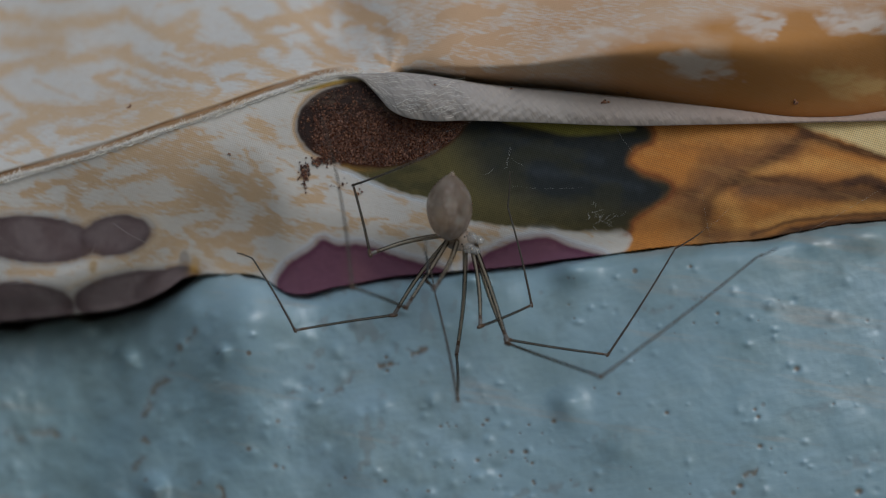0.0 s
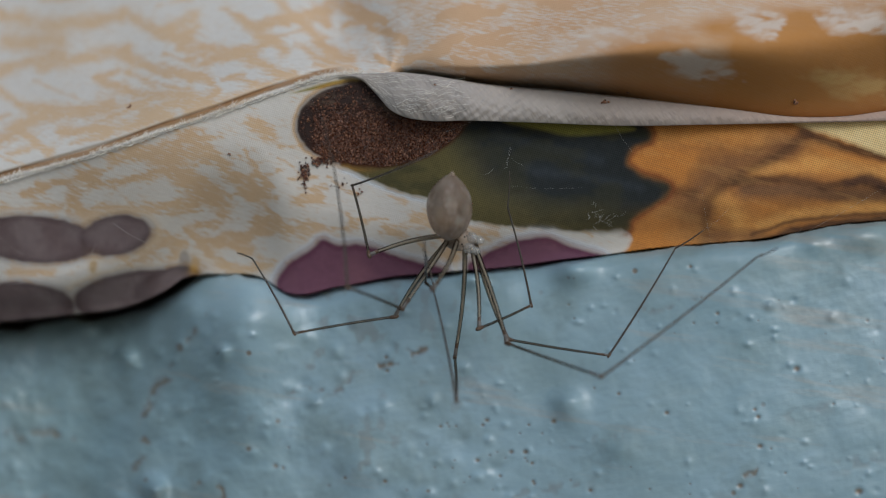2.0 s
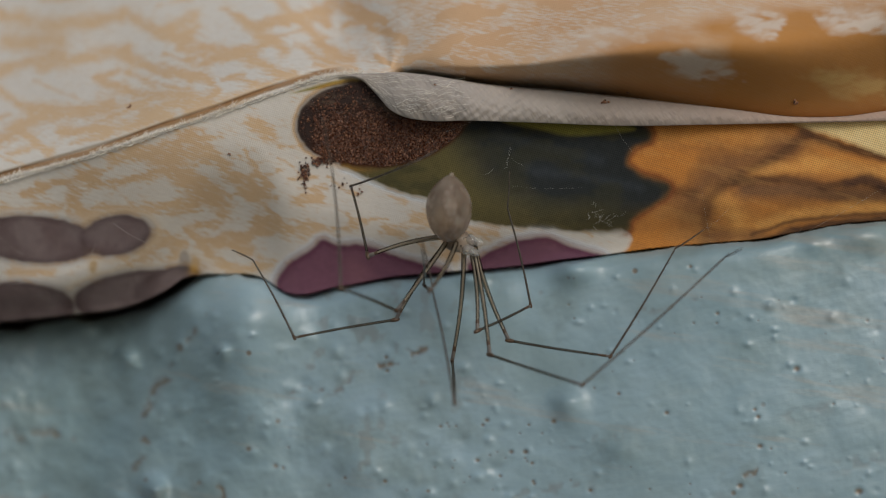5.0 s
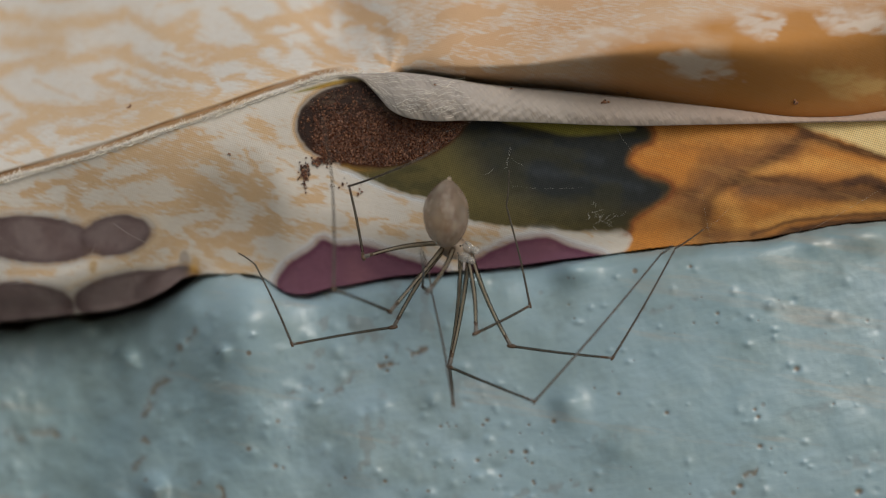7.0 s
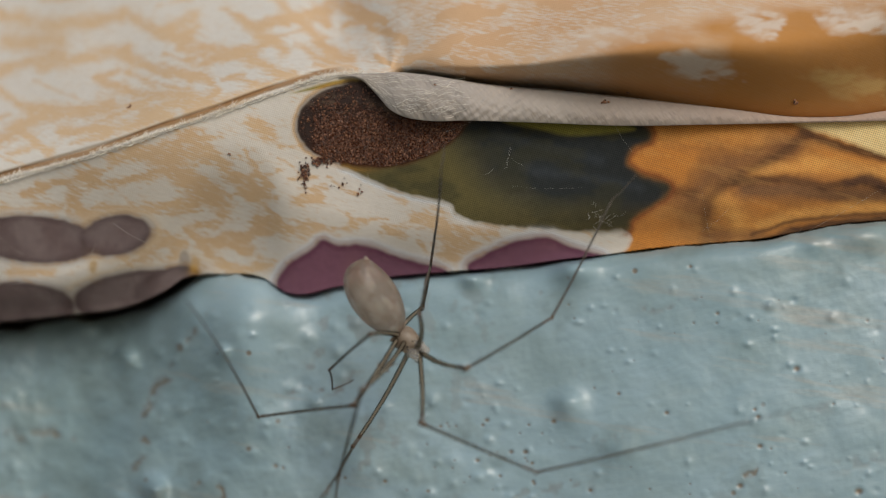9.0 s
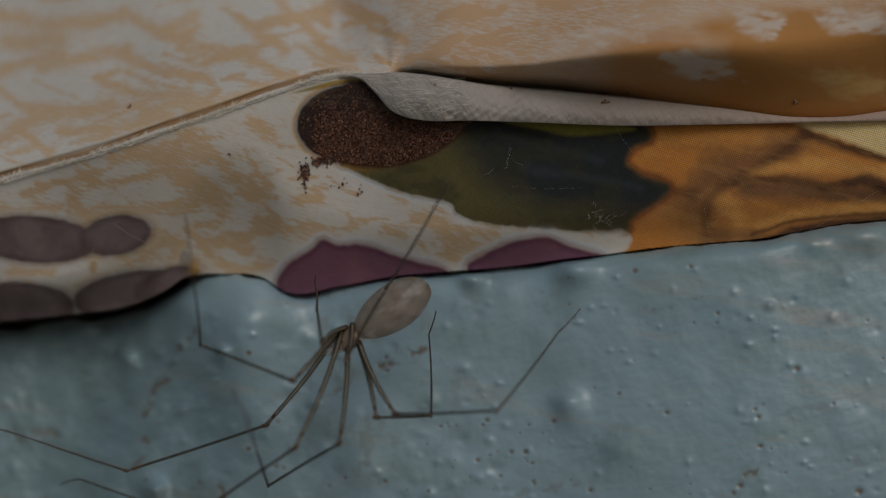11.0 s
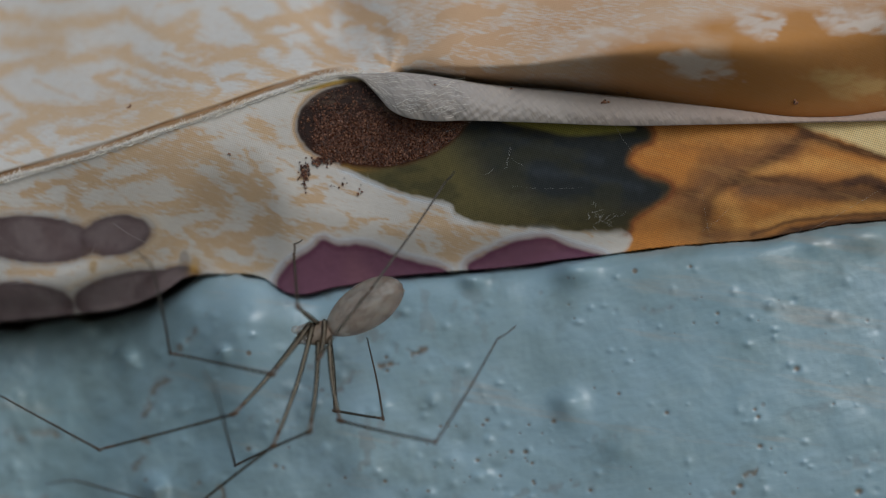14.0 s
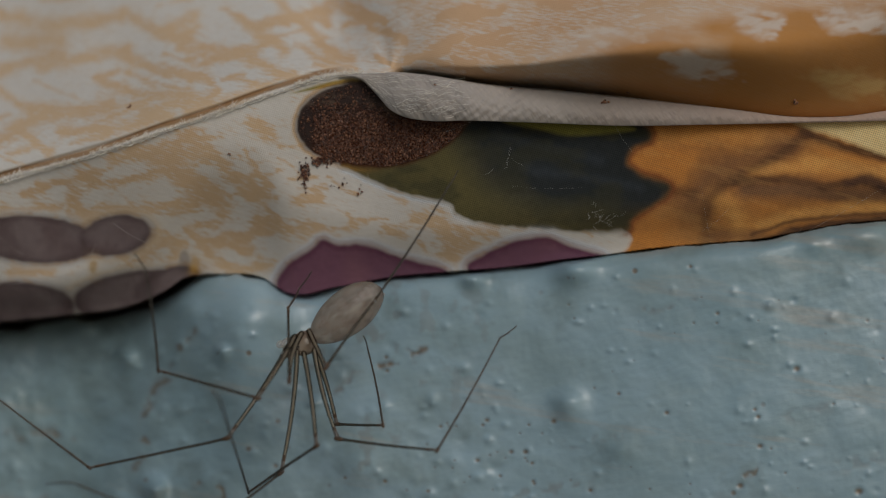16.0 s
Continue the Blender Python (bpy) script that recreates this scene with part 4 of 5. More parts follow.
def build_front():
    """Cephalothorax along +Z towards the mouth."""
    bm = bmesh.new()
    prof = [(-0.0004 + 0.0022 * s, max(0.00005, 0.00088 * math.sin(math.pi * s ** 0.8) ** 0.55 * (1 - 0.25 * s))) for s in (i / 18 for i in range(19))]
    lathe_into(bm, prof, 22, 0.8)
    ob = part("cephalothorax", bm, CEPH, spider, "pale brown cephalothorax with a dark centre stripe")
    for sx in (-1, 1):
        bm = bmesh.new()
        for x, y, z, rx, ry, rz in ((0.00030, -0.00030, 0.00142, 0.00034, 0.00036, 0.00046), (0.00036, -0.00050, 0.00186, 0.00027, 0.00026, 0.00030)):
            bmesh.ops.create_uvsphere(bm, u_segments=18, v_segments=12, radius=1.0, matrix=Matrix.Translation((sx * x, y, z)) @ Matrix.Diagonal((rx, ry, rz, 1)))
        part("palp_bulb", bm, PALP, ob, "glassy whitish palp bulb")
        bm = bmesh.new()
        tube_into(bm, [(sx * 0.00045, 0.0, 0.0009), (sx * 0.0006, -0.0003, 0.00125), (sx * 0.0005, -0.00045, 0.0016), (sx * 0.0003, -0.00046, 0.0019)], [0.00009, 0.00012, 0.00011, 0.00006], 10)
        part("pedipalp", bm, PALP, ob)
        bm = bmesh.new()
        tube_into(bm, [(sx * 0.00013, 0.0, 0.0012), (sx * 0.00014, -0.0001, 0.0016), (sx * 0.0001, -0.00018, 0.00185)], [0.00014, 0.00015, 0.00006], 10)
        part("chelicera", bm, CEPH, ob)
        for k, (x, y, z) in enumerate(((0.00034, -0.00040, 0.00098), (0.00024, -0.00050, 0.00088), (0.00042, -0.00036, 0.00080))):
            bm = bmesh.new()
            bmesh.ops.create_uvsphere(bm, u_segments=10, v_segments=8, radius=0.000065, matrix=Matrix.Translation((sx * x, y, z)))
            part("eye", bm, EYEMAT, ob, "shiny black eye")
    for k in range(8):
        a = (k % 4 - 1.5) * 0.00036 + 0.0004
        sx = -1 if k < 4 else 1
        bm = bmesh.new()
        bmesh.ops.create_uvsphere(bm, u_segments=10, v_segments=8, radius=1.0, matrix=Matrix.Translation((sx * 0.0005, -0.00022, a)) @ Matrix.Diagonal((0.00020, 0.00015, 0.00014, 1)))
        part("coxa", bm, CEPH, ob)
    return ob


def build_segment(name, length, r0, r1, bow, knee):
    """A leg segment along +Z: a clear skin round a paler core, pale cuffs, a dark knuckle at its start and fine hairs."""
    bm = bmesh.new()
    n = 24
    pts = [(bow * math.sin(math.pi * i / n), 0, length * i / n) for i in range(n + 1)]
    rad = [r0 + (r1 - r0) * (i / n) for i in range(n + 1)]
    hollow_limb = name in ("femur", "tibia")
    mats = [0] * n
    if hollow_limb:
        # swollen end: a dark ring and a pale cuff before the next knuckle
        rad[-2], rad[-1] = 1.12 * r1, 1.08 * r1
        mats[-3:] = [1, 3, 3] if name == "femur" else [1, 1, 3]
        tube_into(bm, pts[:-1], [0.44 * r for r in rad[:-1]], 8, [2] * (n - 1))
    tube_into(bm, pts, rad, 10, mats)
    if knee:
        k = len(bm.faces)
        tube_into(bm, [(0, 0, -1.9 * knee), (0, 0, -0.9 * knee), (0, 0, 0.2 * knee), (0, 0, 1.6 * knee), (0, 0, 2.6 * knee)], [0.55 * knee, knee, 1.08 * knee, knee, 0.6 * knee], 10)
        bm.faces.ensure_lookup_table()
        for f in bm.faces[k:]:
            f.material_index = 1
    k = len(bm.faces)
    rnd = random.Random(int(length * 1e7))
    for i in range(int(length / 0.00009)):
        z = rnd.uniform(0.02, 0.98) * length
        a = rnd.choice((rnd.uniform(0, 6.283), rnd.gauss(1.57, 0.5), rnd.gauss(-1.57, 0.5)))
        r = r0 + (r1 - r0) * z / length
        x = bow * math.sin(math.pi * z / length)
        base = Vector((x + 0.8 * r * math.cos(a), 0.8 * r * math.sin(a), z))
        tip = base + Vector((math.cos(a), math.sin(a), 1.1)) * rnd.uniform(0.00007, 0.00015)
        tube_into(bm, [base, tip], [0.000006, 0.0000025], 3)
    bm.faces.ensure_lookup_table()
    for f in bm.faces[k:]:
        f.material_index = 1
    skin, core = {"femur": (SHEATH, MARROW), "tibia": (SHEATH_DARK, MARROW_DARK)}.get(name, (SHIN, SHIN))
    return part(name, bm, [skin, JOINT, core, CUFF], spider)


# Poses: time, waist, spinnerets, mouth (design units).
BODY = []
LEGS = {name: [] for name in "ABCDEFGH"}


def body(t, *uv):
    BODY.append((t, uv))


def leg(name, t, *uv):
    """Knee, ankle, foot joint and foot tip of a leg at a time (design units)."""
    LEGS[name].append((t, uv))


body(0.0, 797, 418, 794, 326, 852, 437)
body(4.2, 797, 418, 794, 326, 852, 437)
body(6.3, 793, 425, 792, 331, 848, 448)
body(7.0, 790, 432, 789, 334, 845, 455)
body(7.5, 773, 452, 770, 360, 835, 485)
body(7.7, 770, 482, 768, 362, 826, 520)
body(7.8, 758, 500, 732, 382, 832, 545)
body(7.9, 745, 475, 713, 370, 828, 525)
body(8.0, 718, 528, 650, 432, 812, 570)
body(8.2, 715, 525, 645, 432, 790, 580)
body(8.3, 727, 545, 665, 445, 808, 610)
body(8.5, 705, 562, 630, 458, 782, 622)
body(8.7, 666, 572, 602, 440, 745, 640)
body(9.0, 708, 592, 622, 468, 788, 662)
body(9.2, 716, 602, 668, 443, 772, 672)
body(11.3, 622, 592, 770, 505, 550, 620)
body(11.5, 608, 598, 748, 510, 548, 612)
body(12.0, 602, 618, 735, 543, 530, 640)
body(12.5, 597, 622, 745, 560, 525, 655)
body(13.0, 598, 602, 742, 528, 528, 615)
body(13.5, 598, 585, 738, 505, 528, 598)
body(14.0, 578, 588, 712, 500, 478, 606)
body(14.5, 560, 598, 697, 510, 465, 630)
body(15.0, 555, 604, 692, 508, 460, 640)
body(16.0, 550, 603, 680, 503, 458, 640)

leg("A", 0.0, 697, 558, 522, 585, 447, 458, 420, 448)
leg("A", 6.3, 697, 575, 518, 602, 448, 462, 421, 448)
leg("A", 7.0, 695, 582, 517, 610, 450, 465, 422, 448)
leg("A", 7.5, 688, 603, 507, 625, 443, 468, 420, 450)
leg("A", 7.7, 655, 625, 473, 635, 440, 475, 418, 452)
leg("A", 7.8, 655, 630, 474, 628, 443, 475, 420, 453)
leg("A", 7.9, 655, 597, 470, 593, 447, 463, 422, 448)
leg("A", 8.0, 635, 633, 455, 606, 437, 478, 418, 456)
leg("A", 8.2, 615, 605, 440, 568, 437, 475, 417, 455)
leg("A", 8.3, 625, 608, 457, 573, 445, 472, 418, 456)
leg("A", 8.5, 605, 612, 445, 530, 440, 472, 418, 457)
leg("A", 8.7, 578, 592, 490, 520, 437, 475, 414, 456)
leg("A", 9.0, 655, 592, 583, 655, 588, 690, 690, 645)
leg("A", 9.2, 655, 565, 575, 605, 565, 655, 690, 625)
leg("A", 11.3, 565, 612, 560, 545, 556, 490, 555, 478)
leg("A", 11.5, 552, 590, 550, 505, 556, 482, 597, 480)
leg("A", 12.0, 530, 597, 540, 480, 545, 465, 600, 476)
leg("A", 12.5, 536, 562, 541, 470, 548, 455, 605, 470)
leg("A", 13.0, 540, 578, 547, 462, 552, 452, 605, 470)
leg("A", 13.5, 528, 572, 505, 490, 495, 455, 505, 440)
leg("A", 14.0, 527, 543, 520, 450, 520, 432, 535, 425)
leg("A", 14.5, 505, 645, 494, 530, 492, 518, 500, 510)
leg("A", 15.0, 513, 662, 507, 537, 530, 505, 552, 474)
leg("A", 16.0, 512, 675, 510, 545, 530, 510, 552, 480)

leg("B", 0.0, 718, 545, 623, 508, 598, 320, 570, 210)
leg("B", 6.3, 698, 552, 597, 510, 588, 320, 570, 210)
leg("B", 7.0, 690, 552, 590, 512, 588, 320, 570, 210)
leg("B", 7.5, 682, 557, 582, 512, 580, 320, 568, 215)
leg("B", 7.7, 660, 573, 573, 512, 577, 300, 568, 208)
leg("B", 7.8, 690, 577, 618, 510, 590, 300, 565, 210)
leg("B", 7.9, 612, 665, 625, 718, 635, 650, 640, 620)
leg("B", 8.0, 605, 682, 603, 725, 600, 640, 590, 600)
leg("B", 8.2, 565, 655, 566, 697, 600, 660, 620, 640)
leg("B", 8.3, 556, 688, 575, 655, 640, 620, 660, 610)
leg("B", 8.5, 525, 652, 615, 612, 640, 640, 655, 580)
leg("B", 8.7, 512, 667, 348, 662, 340, 570, 350, 530)
leg("B", 9.0, 625, 718, 457, 738, 385, 610, 327, 530)
leg("B", 9.2, 620, 712, 445, 718, 415, 590, 380, 520)
leg("B", 11.3, 512, 672, 350, 605, 335, 480, 325, 375)
leg("B", 11.5, 465, 678, 293, 633, 248, 490, 230, 450)
leg("B", 12.0, 450, 685, 278, 627, 253, 480, 240, 448)
leg("B", 12.5, 455, 655, 283, 597, 255, 475, 240, 448)
leg("B", 13.0, 470, 659, 294, 609, 262, 470, 242, 447)
leg("B", 13.5, 480, 650, 300, 607, 265, 465, 245, 445)
leg("B", 14.0, 480, 663, 301, 625, 268, 470, 242, 446)
leg("B", 14.5, 478, 682, 298, 642, 272, 520, 242, 448)
leg("B", 15.0, 465, 696, 288, 650, 260, 475, 238, 447)
leg("B", 16.0, 455, 705, 280, 656, 258, 480, 238, 450)

leg("C", 0.0, 655, 450, 625, 328, 735, 285, 775, 265)
leg("C", 6.3, 640, 457, 620, 330, 730, 288, 772, 265)
leg("C", 7.0, 633, 457, 618, 330, 728, 288, 770, 265)
leg("C", 7.5, 623, 457, 617, 325, 700, 290, 765, 268)
leg("C", 7.7, 615, 447, 625, 312, 710, 295, 765, 270)
leg("C", 7.8, 634, 460, 648, 324, 725, 295, 768, 270)
leg("C", 7.9, 645, 452, 663, 313, 735, 285, 775, 265)
leg("C", 8.0, 657, 462, 683, 332, 760, 280, 778, 265)
leg("C", 8.2, 665, 465, 697, 325, 765, 280, 780, 262)
leg("C", 8.3, 688, 480, 707, 350, 770, 275, 784, 255)
leg("C", 8.5, 683, 470, 720, 350, 770, 275, 786, 250)
leg("C", 8.7, 675, 480, 726, 343, 770, 275, 786, 250)
leg("C", 9.0, 748, 545, 765, 450, 782, 290, 786, 255)
leg("C", 9.2, 715, 510, 709, 440, 704, 310, 703, 290)
leg("C", 11.3, 608, 636, 682, 515, 795, 330, 815, 298)
leg("C", 11.5, 606, 638, 682, 518, 800, 320, 815, 296)
leg("C", 12.0, 604, 640, 658, 515, 800, 315, 816, 298)
leg("C", 12.5, 608, 632, 660, 505, 798, 315, 812, 298)
leg("C", 13.0, 586, 633, 660, 510, 798, 316, 812, 298)
leg("C", 13.5, 572, 636, 660, 500, 798, 318, 812, 298)
leg("C", 14.0, 565, 633, 656, 512, 790, 320, 805, 303)
leg("C", 14.5, 557, 637, 655, 510, 790, 325, 805, 303)
leg("C", 15.0, 568, 645, 660, 524, 797, 322, 811, 302)
leg("C", 16.0, 577, 650, 665, 530, 797, 325, 810, 302)

leg("D", 0.0, 768, 512, 755, 498, 752, 440, 752, 425)
leg("D", 7.0, 757, 517, 748, 508, 745, 445, 745, 430)
leg("D", 7.5, 708, 672, 735, 668, 765, 585, 768, 560)
leg("D", 7.7, 656, 708, 800, 872, 1000, 765, 1020, 750)
leg("D", 7.8, 640, 700, 788, 888, 1140, 722, 1177, 704)
leg("D", 7.9, 614, 668, 706, 885, 1060, 725, 1100, 705)
leg("D", 8.0, 605, 704, 685, 885, 1070, 850, 1106, 840)
leg("D", 8.2, 592, 682, 607, 885, 640, 980, 650, 990)
leg("D", 8.3, 600, 686, 606, 882, 600, 990, 600, 1000)
leg("D", 8.5, 566, 678, 560, 820, 556, 960, 556, 980)
leg("D", 8.7, 543, 682, 475, 882, 430, 1000, 420, 1020)
leg("D", 9.0, 640, 692, 598, 850, 575, 990, 570, 1010)
leg("D", 9.2, 662, 700, 620, 882, 600, 1000, 590, 1020)
leg("D", 11.3, 516, 795, 330, 915, 125, 843, 78, 848)
leg("D", 11.5, 500, 826, 310, 945, 125, 848, 80, 858)
leg("D", 12.0, 485, 842, 330, 945, 130, 860, 80, 861)
leg("D", 12.5, 458, 826, 330, 945, 130, 868, 82, 868)
leg("D", 13.0, 484, 820, 340, 908, 130, 858, 82, 862)
leg("D", 13.5, 468, 796, 330, 895, 130, 850, 80, 858)
leg("D", 14.0, 483, 790, 335, 905, 130, 850, 82, 857)
leg("D", 14.5, 483, 811, 340, 920, 125, 852, 82, 857)
leg("D", 15.0, 488, 835, 350, 935, 130, 853, 82, 857)
leg("D", 16.0, 497, 841, 360, 945, 130, 855, 82, 857)

leg("E", 0.0, 808, 627, 810, 707, 770, 520, 752, 440)
leg("E", 6.3, 798, 642, 803, 714, 766, 522, 750, 440)
leg("E", 7.0, 795, 645, 802, 715, 765, 522, 748, 440)
leg("E", 7.5, 768, 655, 773, 730, 757, 515, 748, 445)
leg("E", 7.7, 703, 660, 695, 742, 735, 610, 740, 590)
leg("E", 7.8, 706, 686, 783, 835, 850, 800, 870, 790)
leg("E", 7.9, 668, 660, 668, 826, 840, 795, 867, 789)
leg("E", 8.0, 653, 686, 617, 853, 745, 800, 762, 794)
leg("E", 8.2, 622, 665, 567, 848, 720, 783, 757, 773)
leg("E", 8.3, 610, 685, 532, 800, 690, 778, 717, 773)
leg("E", 8.5, 620, 725, 545, 840, 620, 790, 640, 780)
leg("E", 8.7, 547, 733, 483, 850, 590, 768, 610, 755)
leg("E", 9.0, 625, 790, 575, 875, 500, 960, 490, 980)
leg("E", 9.2, 615, 760, 525, 875, 420, 940, 400, 950)
leg("E", 11.3, 462, 752, 217, 828, 0, 756, -50, 740)
leg("E", 11.5, 405, 760, 165, 828, -5, 768, -60, 745)
leg("E", 12.0, 405, 766, 150, 810, -10, 700, -60, 670)
leg("E", 12.5, 395, 736, 150, 768, -10, 695, -60, 670)
leg("E", 13.0, 413, 738, 165, 787, 0, 700, -60, 668)
leg("E", 13.5, 412, 720, 165, 777, -5, 695, -60, 660)
leg("E", 14.0, 414, 733, 175, 796, 0, 700, -60, 660)
leg("E", 14.5, 402, 748, 162, 806, -10, 695, -60, 655)
leg("E", 15.0, 405, 766, 160, 819, -5, 703, -60, 660)
leg("E", 16.0, 402, 776, 158, 828, -5, 705, -60, 660)

leg("F", 0.0, 850, 578, 941, 540, 897, 360, 903, 290)
leg("F", 6.3, 843, 588, 939, 541, 896, 360, 901, 295)
leg("F", 7.0, 842, 590, 938, 541, 895, 360, 901, 295)
leg("F", 7.5, 845, 607, 932, 541, 893, 360, 897, 320)
leg("F", 7.7, 828, 618, 914, 534, 891, 360, 897, 305)
leg("F", 7.8, 806, 617, 891, 518, 884, 370, 893, 310)
leg("F", 7.9, 777, 606, 865, 514, 878, 370, 895, 310)
leg("F", 8.0, 770, 607, 848, 500, 880, 350, 897, 300)
leg("F", 8.2, 750, 602, 838, 498, 880, 355, 893, 320)
leg("F", 8.3, 790, 575, 850, 488, 885, 370, 893, 340)
leg("F", 8.5, 680, 600, 725, 530, 742, 450, 748, 428)
leg("F", 9.0, 742, 556, 753, 500, 766, 440, 768, 415)
leg("F", 9.2, 800, 525, 825, 392, 795, 300, 784, 272)
leg("F", 11.3, 656, 742, 755, 755, 757, 610, 770, 570)
leg("F", 11.5, 648, 750, 748, 752, 758, 605, 772, 570)
leg("F", 12.0, 668, 755, 686, 768, 697, 690, 688, 640)
leg("F", 12.5, 620, 672, 676, 697, 680, 650, 690, 630)
leg("F", 13.0, 662, 755, 700, 736, 672, 640, 665, 615)
leg("F", 13.5, 640, 735, 689, 736, 662, 620, 656, 600)
leg("F", 14.0, 593, 727, 678, 741, 652, 610, 648, 598)
leg("F", 14.5, 590, 740, 677, 750, 650, 620, 643, 598)
leg("F", 16.0, 596, 751, 678, 753, 650, 615, 643, 595)

leg("G", 0.0, 900, 607, 1076, 628, 1195, 440, 1243, 410)
leg("G", 6.3, 905, 613, 1082, 632, 1195, 440, 1245, 406)
leg("G", 7.0, 905, 615, 1084, 634, 1195, 440, 1246, 405)
leg("G", 7.5, 923, 632, 1099, 655, 1205, 445, 1260, 405)
leg("G", 7.7, 890, 640, 1020, 600, 1110, 420, 1140, 380)
leg("G", 8.0, 812, 568, 963, 472, 1050, 320, 1070, 290)
leg("G", 8.2, 800, 572, 975, 500, 1130, 340, 1175, 280)
leg("G", 8.3, 790, 587, 946, 508, 1080, 350, 1112, 315)
leg("G", 8.5, 790, 597, 952, 512, 1078, 350, 1116, 312)
leg("G", 8.7, 780, 592, 940, 508, 1080, 350, 1120, 310)
leg("G", 9.0, 826, 652, 977, 562, 1082, 355, 1125, 310)
leg("G", 9.2, 857, 672, 1015, 577, 1078, 362, 1115, 315)
leg("G", 11.3, 690, 735, 867, 736, 980, 605, 1020, 562)
leg("G", 11.5, 645, 752, 822, 777, 905, 595, 940, 562)
leg("G", 12.0, 630, 786, 813, 798, 885, 605, 916, 580)
leg("G", 12.5, 642, 766, 820, 780, 886, 610, 917, 585)
leg("G", 13.0, 626, 756, 801, 785, 885, 605, 916, 582)
leg("G", 13.5, 618, 743, 791, 783, 885, 603, 916, 580)
leg("G", 14.0, 602, 745, 771, 783, 880, 600, 913, 577)
leg("G", 14.5, 592, 755, 768, 785, 885, 598, 914, 576)
leg("G", 15.0, 600, 770, 775, 793, 883, 600, 914, 577)
leg("G", 16.0, 598, 777, 774, 797, 885, 598, 914, 577)

leg("H", 0.0, 898, 608, 1064, 667, 1340, 455, 1375, 440)
leg("H", 4.2, 898, 608, 1066, 667, 1340, 455, 1375, 440)
leg("H", 6.3, 797, 660, 948, 707, 1165, 460, 1190, 440)
leg("H", 7.0, 792, 668, 946, 711, 1170, 450, 1190, 435)
leg("H", 7.5, 797, 690, 960, 720, 1168, 475, 1190, 450)
leg("H", 7.7, 740, 720, 935, 780, 1190, 510, 1215, 478)
leg("H", 7.8, 698, 706, 868, 750, 1135, 500, 1162, 475)
leg("H", 7.9, 722, 683, 930, 699, 1225, 455, 1255, 432)
leg("H", 8.0, 735, 720, 950, 741, 1215, 565, 1262, 530)
leg("H", 8.2, 820, 680, 1010, 735, 1380, 655, 1440, 630)
leg("H", 8.3, 742, 716, 930, 784, 1270, 665, 1310, 650)
leg("H", 8.5, 735, 728, 930, 786, 1300, 645, 1356, 632)
leg("H", 8.7, 732, 730, 940, 780, 1300, 648, 1362, 634)
leg("H", 9.0, 747, 750, 950, 836, 1340, 742, 1385, 728)
leg("H", 9.2, 700, 755, 825, 885, 1000, 960, 1040, 970)
leg("H", 11.3, 595, 786, 460, 856, 400, 715, 375, 674)
leg("H", 11.5, 585, 795, 450, 870, 385, 705, 365, 688)
leg("H", 12.0, 555, 825, 415, 884, 365, 720, 345, 697)
leg("H", 12.5, 578, 790, 487, 858, 445, 780, 430, 765)
leg("H", 13.0, 597, 749, 527, 870, 490, 810, 480, 795)
leg("H", 13.5, 590, 711, 482, 852, 440, 785, 428, 765)
leg("H", 14.0, 548, 764, 416, 824, 380, 685, 360, 656)
leg("H", 14.5, 555, 768, 430, 852, 388, 705, 360, 672)
leg("H", 15.0, 556, 782, 433, 865, 387, 705, 362, 673)
leg("H", 16.0, 560, 790, 440, 872, 388, 705, 375, 690)

ROOTS = {"A": (0.05, 0.30), "B": (0.0, 0.52), "C": (-0.1, 0.05), "D": (0.25, 0.42), "E": (0.5, 0.55), "F": (0.7, -0.08), "G": (0.85, -0.1), "H": (0.8, 0.25)}
DEEP = {"A": -0.001, "B": -0.008, "C": 0.001, "D": 0.002, "E": -0.006, "F": 0.001, "G": -0.001, "H": -0.011}
DEEP_LATE = {"A": -0.001, "B": 0.001, "C": -0.001, "D": -0.007, "E": 0.001, "F": 0.006, "G": 0.001, "H": -0.007}


def deep(name, t):
    """How far behind the body the foot of a leg lies at t."""
    return float(np.interp(t, (9.2, 11.3), (DEEP[name], DEEP_LATE[name])))


TIMES = sorted({t for t, _ in BODY} | {t for rows in LEGS.values() for t, _ in rows})


def between(rows, t):
    """The values of rows at t, gliding from row to row."""
    ts = [r[0] for r in rows]
    return [float(np.interp(t, ts, [r[1][i] for r in rows])) for i in range(len(rows[0][1]))]


def meet(p, u, v, length, far):
    """The point at that length from p on the line of sight through (u, v); the nearest way to it where none is so near."""
    w = at(u, v, 1.0) - EYE
    q = EYE - p
    a, b, c = w.dot(w), 2 * w.dot(q), q.dot(q) - length * length
    disc = b * b - 4 * a * c
    if disc <= 0:
        x = EYE + w * (-b / (2 * a))
        return p + (x - p).normalized() * length
    return EYE + w * ((-b + (1 if far else -1) * math.sqrt(disc)) / (2 * a))


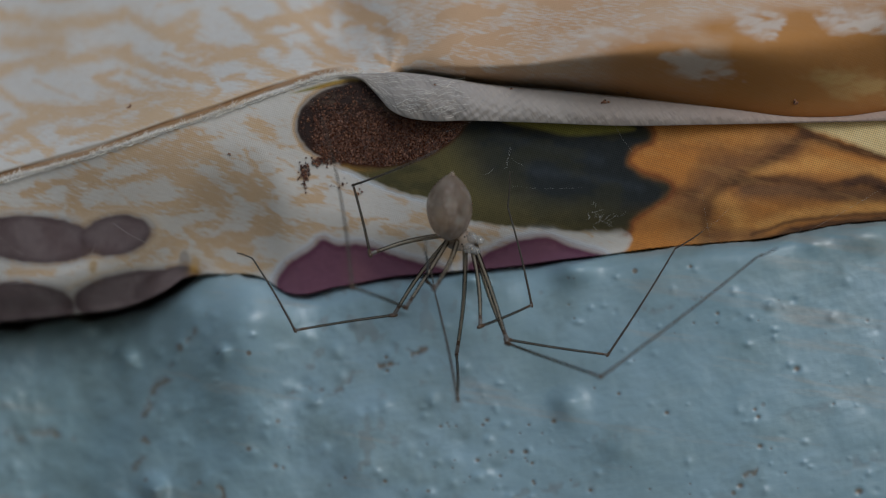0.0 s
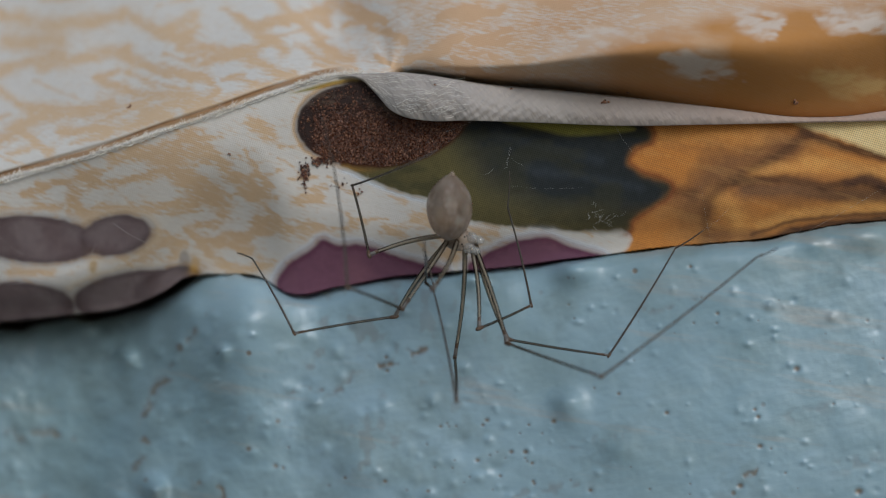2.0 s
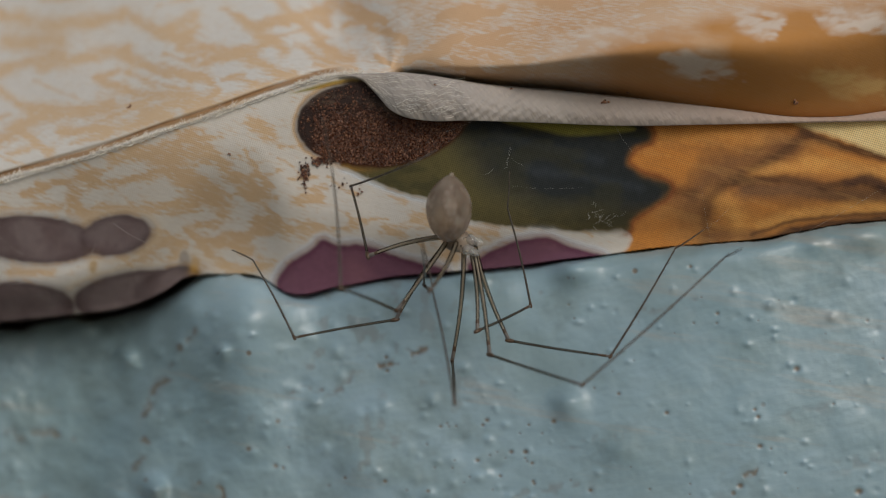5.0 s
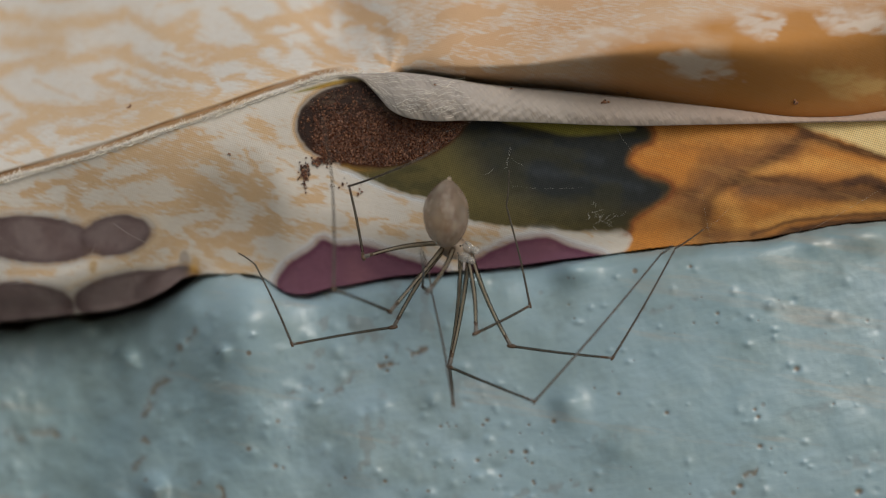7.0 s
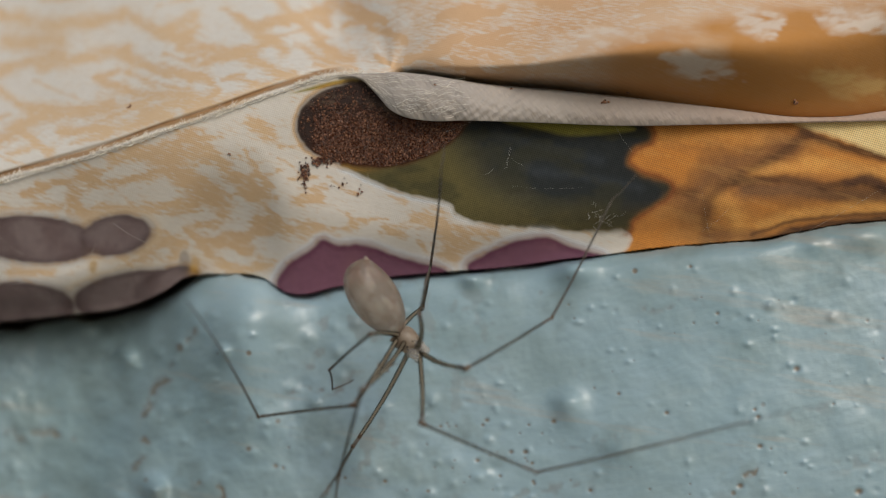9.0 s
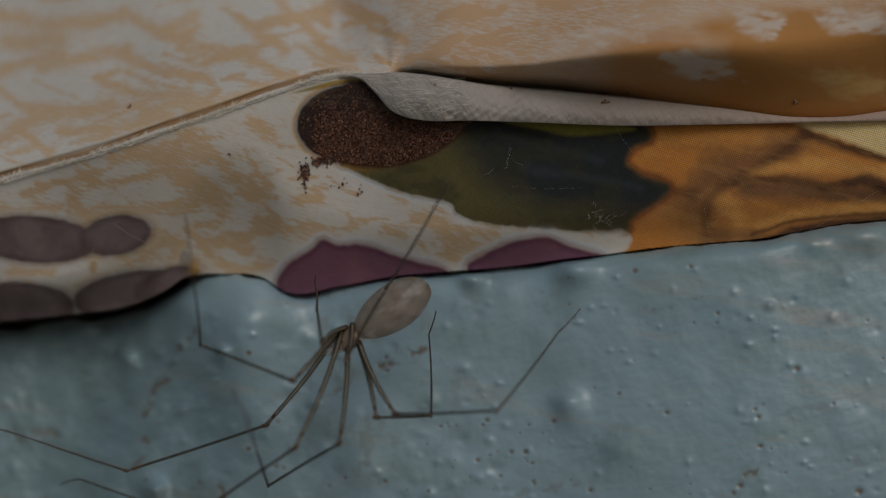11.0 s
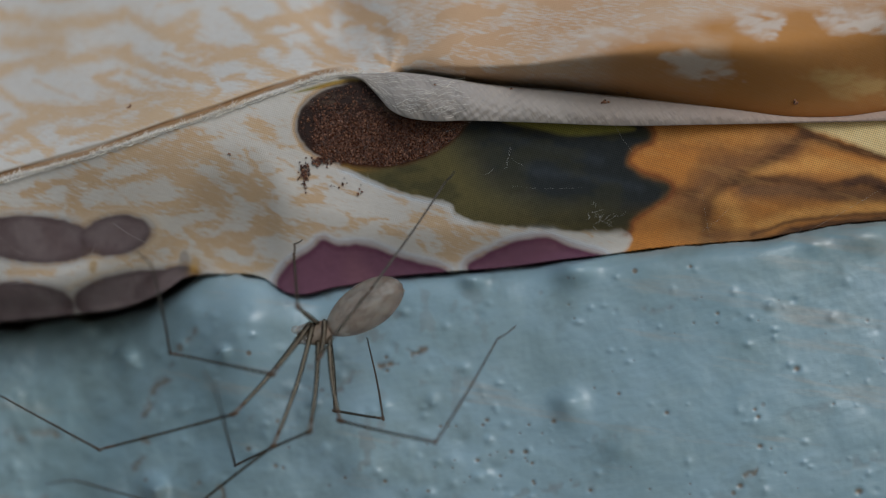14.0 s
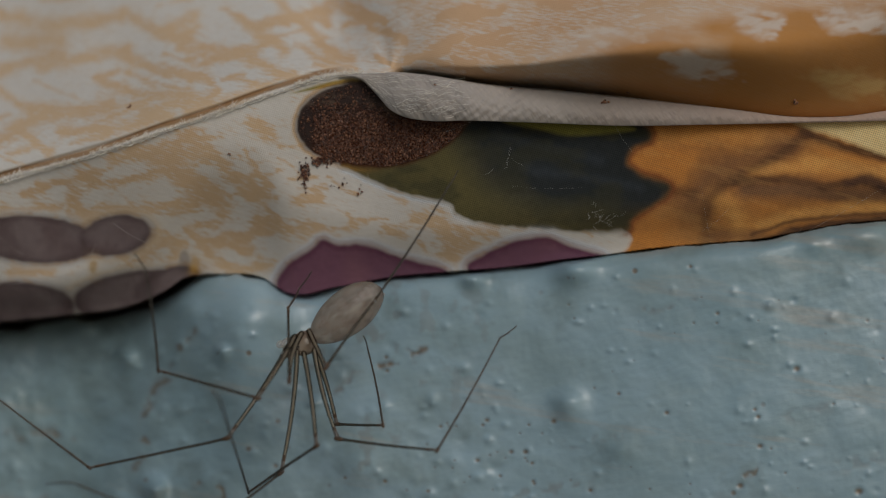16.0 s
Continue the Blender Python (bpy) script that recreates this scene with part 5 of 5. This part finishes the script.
def solve_poses():
    """Joint places of the body and the legs at TIMES."""
    frames = []
    for t in TIMES:
        b = between(BODY, t)
        waist = at(b[0], b[1], reach_at(t))
        tail = meet(waist, b[2], b[3], 0.0056, False)
        mouth = meet(waist, b[4], b[5], 0.0020, False)
        frames.append({"waist": waist, "tail": tail, "mouth": mouth})
    lengths = {}
    for name, rows in LEGS.items():
        pts = []
        for t, f in zip(TIMES, frames):
            k = np.clip((t - 9.2) / 2.1, 0, 1)
            r = ROOTS[name][0] * (1 - k) + ROOTS[name][1] * k
            lift = 0.0007 if name in "ABCDE" else -0.0003
            f[name] = [f["waist"].lerp(f["mouth"], r) + Vector((0, -0.0003, lift)) * k]
            uv = between(rows, t)
            pts.append([f[name][0]] + [at(uv[2 * i], uv[2 * i + 1], reach_at(t) + deep(name, t) * (i + 1) / 4) for i in range(4)])
        seen = [[(p[i + 1] - p[i]).length for p in pts] for i in range(4)]
        lengths[name] = [max(np.percentile(s, 80), 0.0022 if i < 3 else 0.0012) * 1.01 for i, s in enumerate(seen)]
        prev = None
        for t, f in zip(TIMES, frames):
            uv = between(rows, t)
            best = None
            for code in range(16):
                chain = [f[name][0]]
                for i in range(4):
                    chain.append(meet(chain[-1], uv[2 * i], uv[2 * i + 1], lengths[name][i], code >> i & 1))
                cost = 0.0
                for i, p in enumerate(chain[1:]):
                    d = p.y - EYE.y
                    u = 784 + (p.x - EYE.x) / (UNIT * d)
                    v = 441 - (p.z - EYE.z) / (UNIT * d)
                    limit = 0.0895 + float(bend(np.array(u))) + 0.8 * float(sink(np.array(u), np.array(v)))
                    cost += 0.15 * abs(d - reach_at(t) - deep(name, t) * (i + 1) / 4) + 4 * max(0, d - limit) + 4 * max(0, 0.068 - d)
                    if prev:
                        cost += 0.35 * (p - prev[i + 1]).length
                if best is None or cost < best[0]:
                    best = (cost, chain)
            f[name] = prev = best[1]
    return frames, lengths


FRAMES, LENGTHS = solve_poses()
abdomen = build_abdomen()
front = build_front()
SEGMENTS = {}
for name in LEGS:
    a, b, c, d = LENGTHS[name]
    SEGMENTS[name] = [build_segment("femur", a, 0.000185, 0.000118, 0.00022, 0), build_segment("tibia", b, 0.000092, 0.000078, 0.00005, 0.000135),
                      build_segment("metatarsus", c, 0.000078, 0.000052, 0.00008, 0.000095), build_segment("tarsus", d, 0.00005, 0.000034, 0.00005, 0)]


def aimed(prev, way):
    """The turn nearest to prev whose +Z points along way."""
    return (prev @ Vector((0, 0, 1))).rotation_difference(way) @ prev


def rolled(axis, side):
    """The turn whose +Z points along axis and whose +X leans towards side."""
    x = (side - axis * side.dot(axis)).normalized()
    return Matrix((x, axis.cross(x), axis)).transposed().to_quaternion()


def spinneret_side(t):
    """Which way the spinnerets point at t."""
    ts = (0.0, 7.5, 8.0, 9.2, 11.3, 16.0)
    ways = ((0.25, 0.5, 1.0), (0.25, 0.5, 1.0), (0.7, 0.0, 0.6), (0.7, -0.1, 0.6), (0.3, 1.0, -0.5), (0.3, 1.0, -0.5))
    return Vector([float(np.interp(t, ts, [w[i] for w in ways])) for i in range(3)])


def moment(t):
    """The joints at t, between the solved poses, with each segment at its own length."""
    i = max(0, min(len(TIMES) - 2, int(np.searchsorted(TIMES, t, side="right")) - 1))
    s = (t - TIMES[i]) / (TIMES[i + 1] - TIMES[i])
    if TIMES[i + 1] - TIMES[i] > 1.0:
        s = s * s * (3 - 2 * s)
    f0, f1 = FRAMES[i], FRAMES[i + 1]
    out = {"waist": f0["waist"].lerp(f1["waist"], s)}
    for key, size in (("tail", 0.0056), ("mouth", 0.0020)):
        a, b = f0[key] - f0["waist"], f1[key] - f1["waist"]
        turn = Matrix.Identity(3).to_quaternion().slerp(a.rotation_difference(b), s)
        out[key] = out["waist"] + (turn @ a).normalized() * size
    for name in LEGS:
        chain = [out["waist"] + (f0[name][0] - f0["waist"]).lerp(f1[name][0] - f1["waist"], s)]
        for k in range(4):
            goal = f0[name][k + 1].lerp(f1[name][k + 1], s)
            chain.append(chain[-1] + (goal - chain[-1]).normalized() * LENGTHS[name][k])
        out[name] = chain
    return out


def motions():
    times = [0.0, 1.0, 2.0, 3.0, 4.0, 5.0] + [round(5.2 + 0.2 * i, 2) for i in range(10)] + [round(7.2 + 0.1 * i, 2) for i in range(88)] + [16.0]
    times = sorted(set(times))
    rows = {ob: [] for ob in [spider, abdomen, front] + [s for segs in SEGMENTS.values() for s in segs]}
    turns = {ob: Matrix.Identity(3).to_quaternion() for ob in rows}
    for t in times:
        m = moment(t)
        w = m["waist"]
        rows[spider].append((t, Matrix.Translation(w)))
        rows[abdomen].append((t, rolled((m["tail"] - w).normalized(), spinneret_side(t)).to_matrix().to_4x4()))
        turns[front] = aimed(turns[front], (m["mouth"] - w).normalized())
        rows[front].append((t, turns[front].to_matrix().to_4x4()))
        for name, segs in SEGMENTS.items():
            for k, ob in enumerate(segs):
                turns[ob] = aimed(turns[ob], (m[name][k + 1] - m[name][k]).normalized())
                rows[ob].append((t, Matrix.Translation(m[name][k] - w) @ turns[ob].to_matrix().to_4x4()))
    for ob, r in rows.items():
        walk(ob, r)


motions()
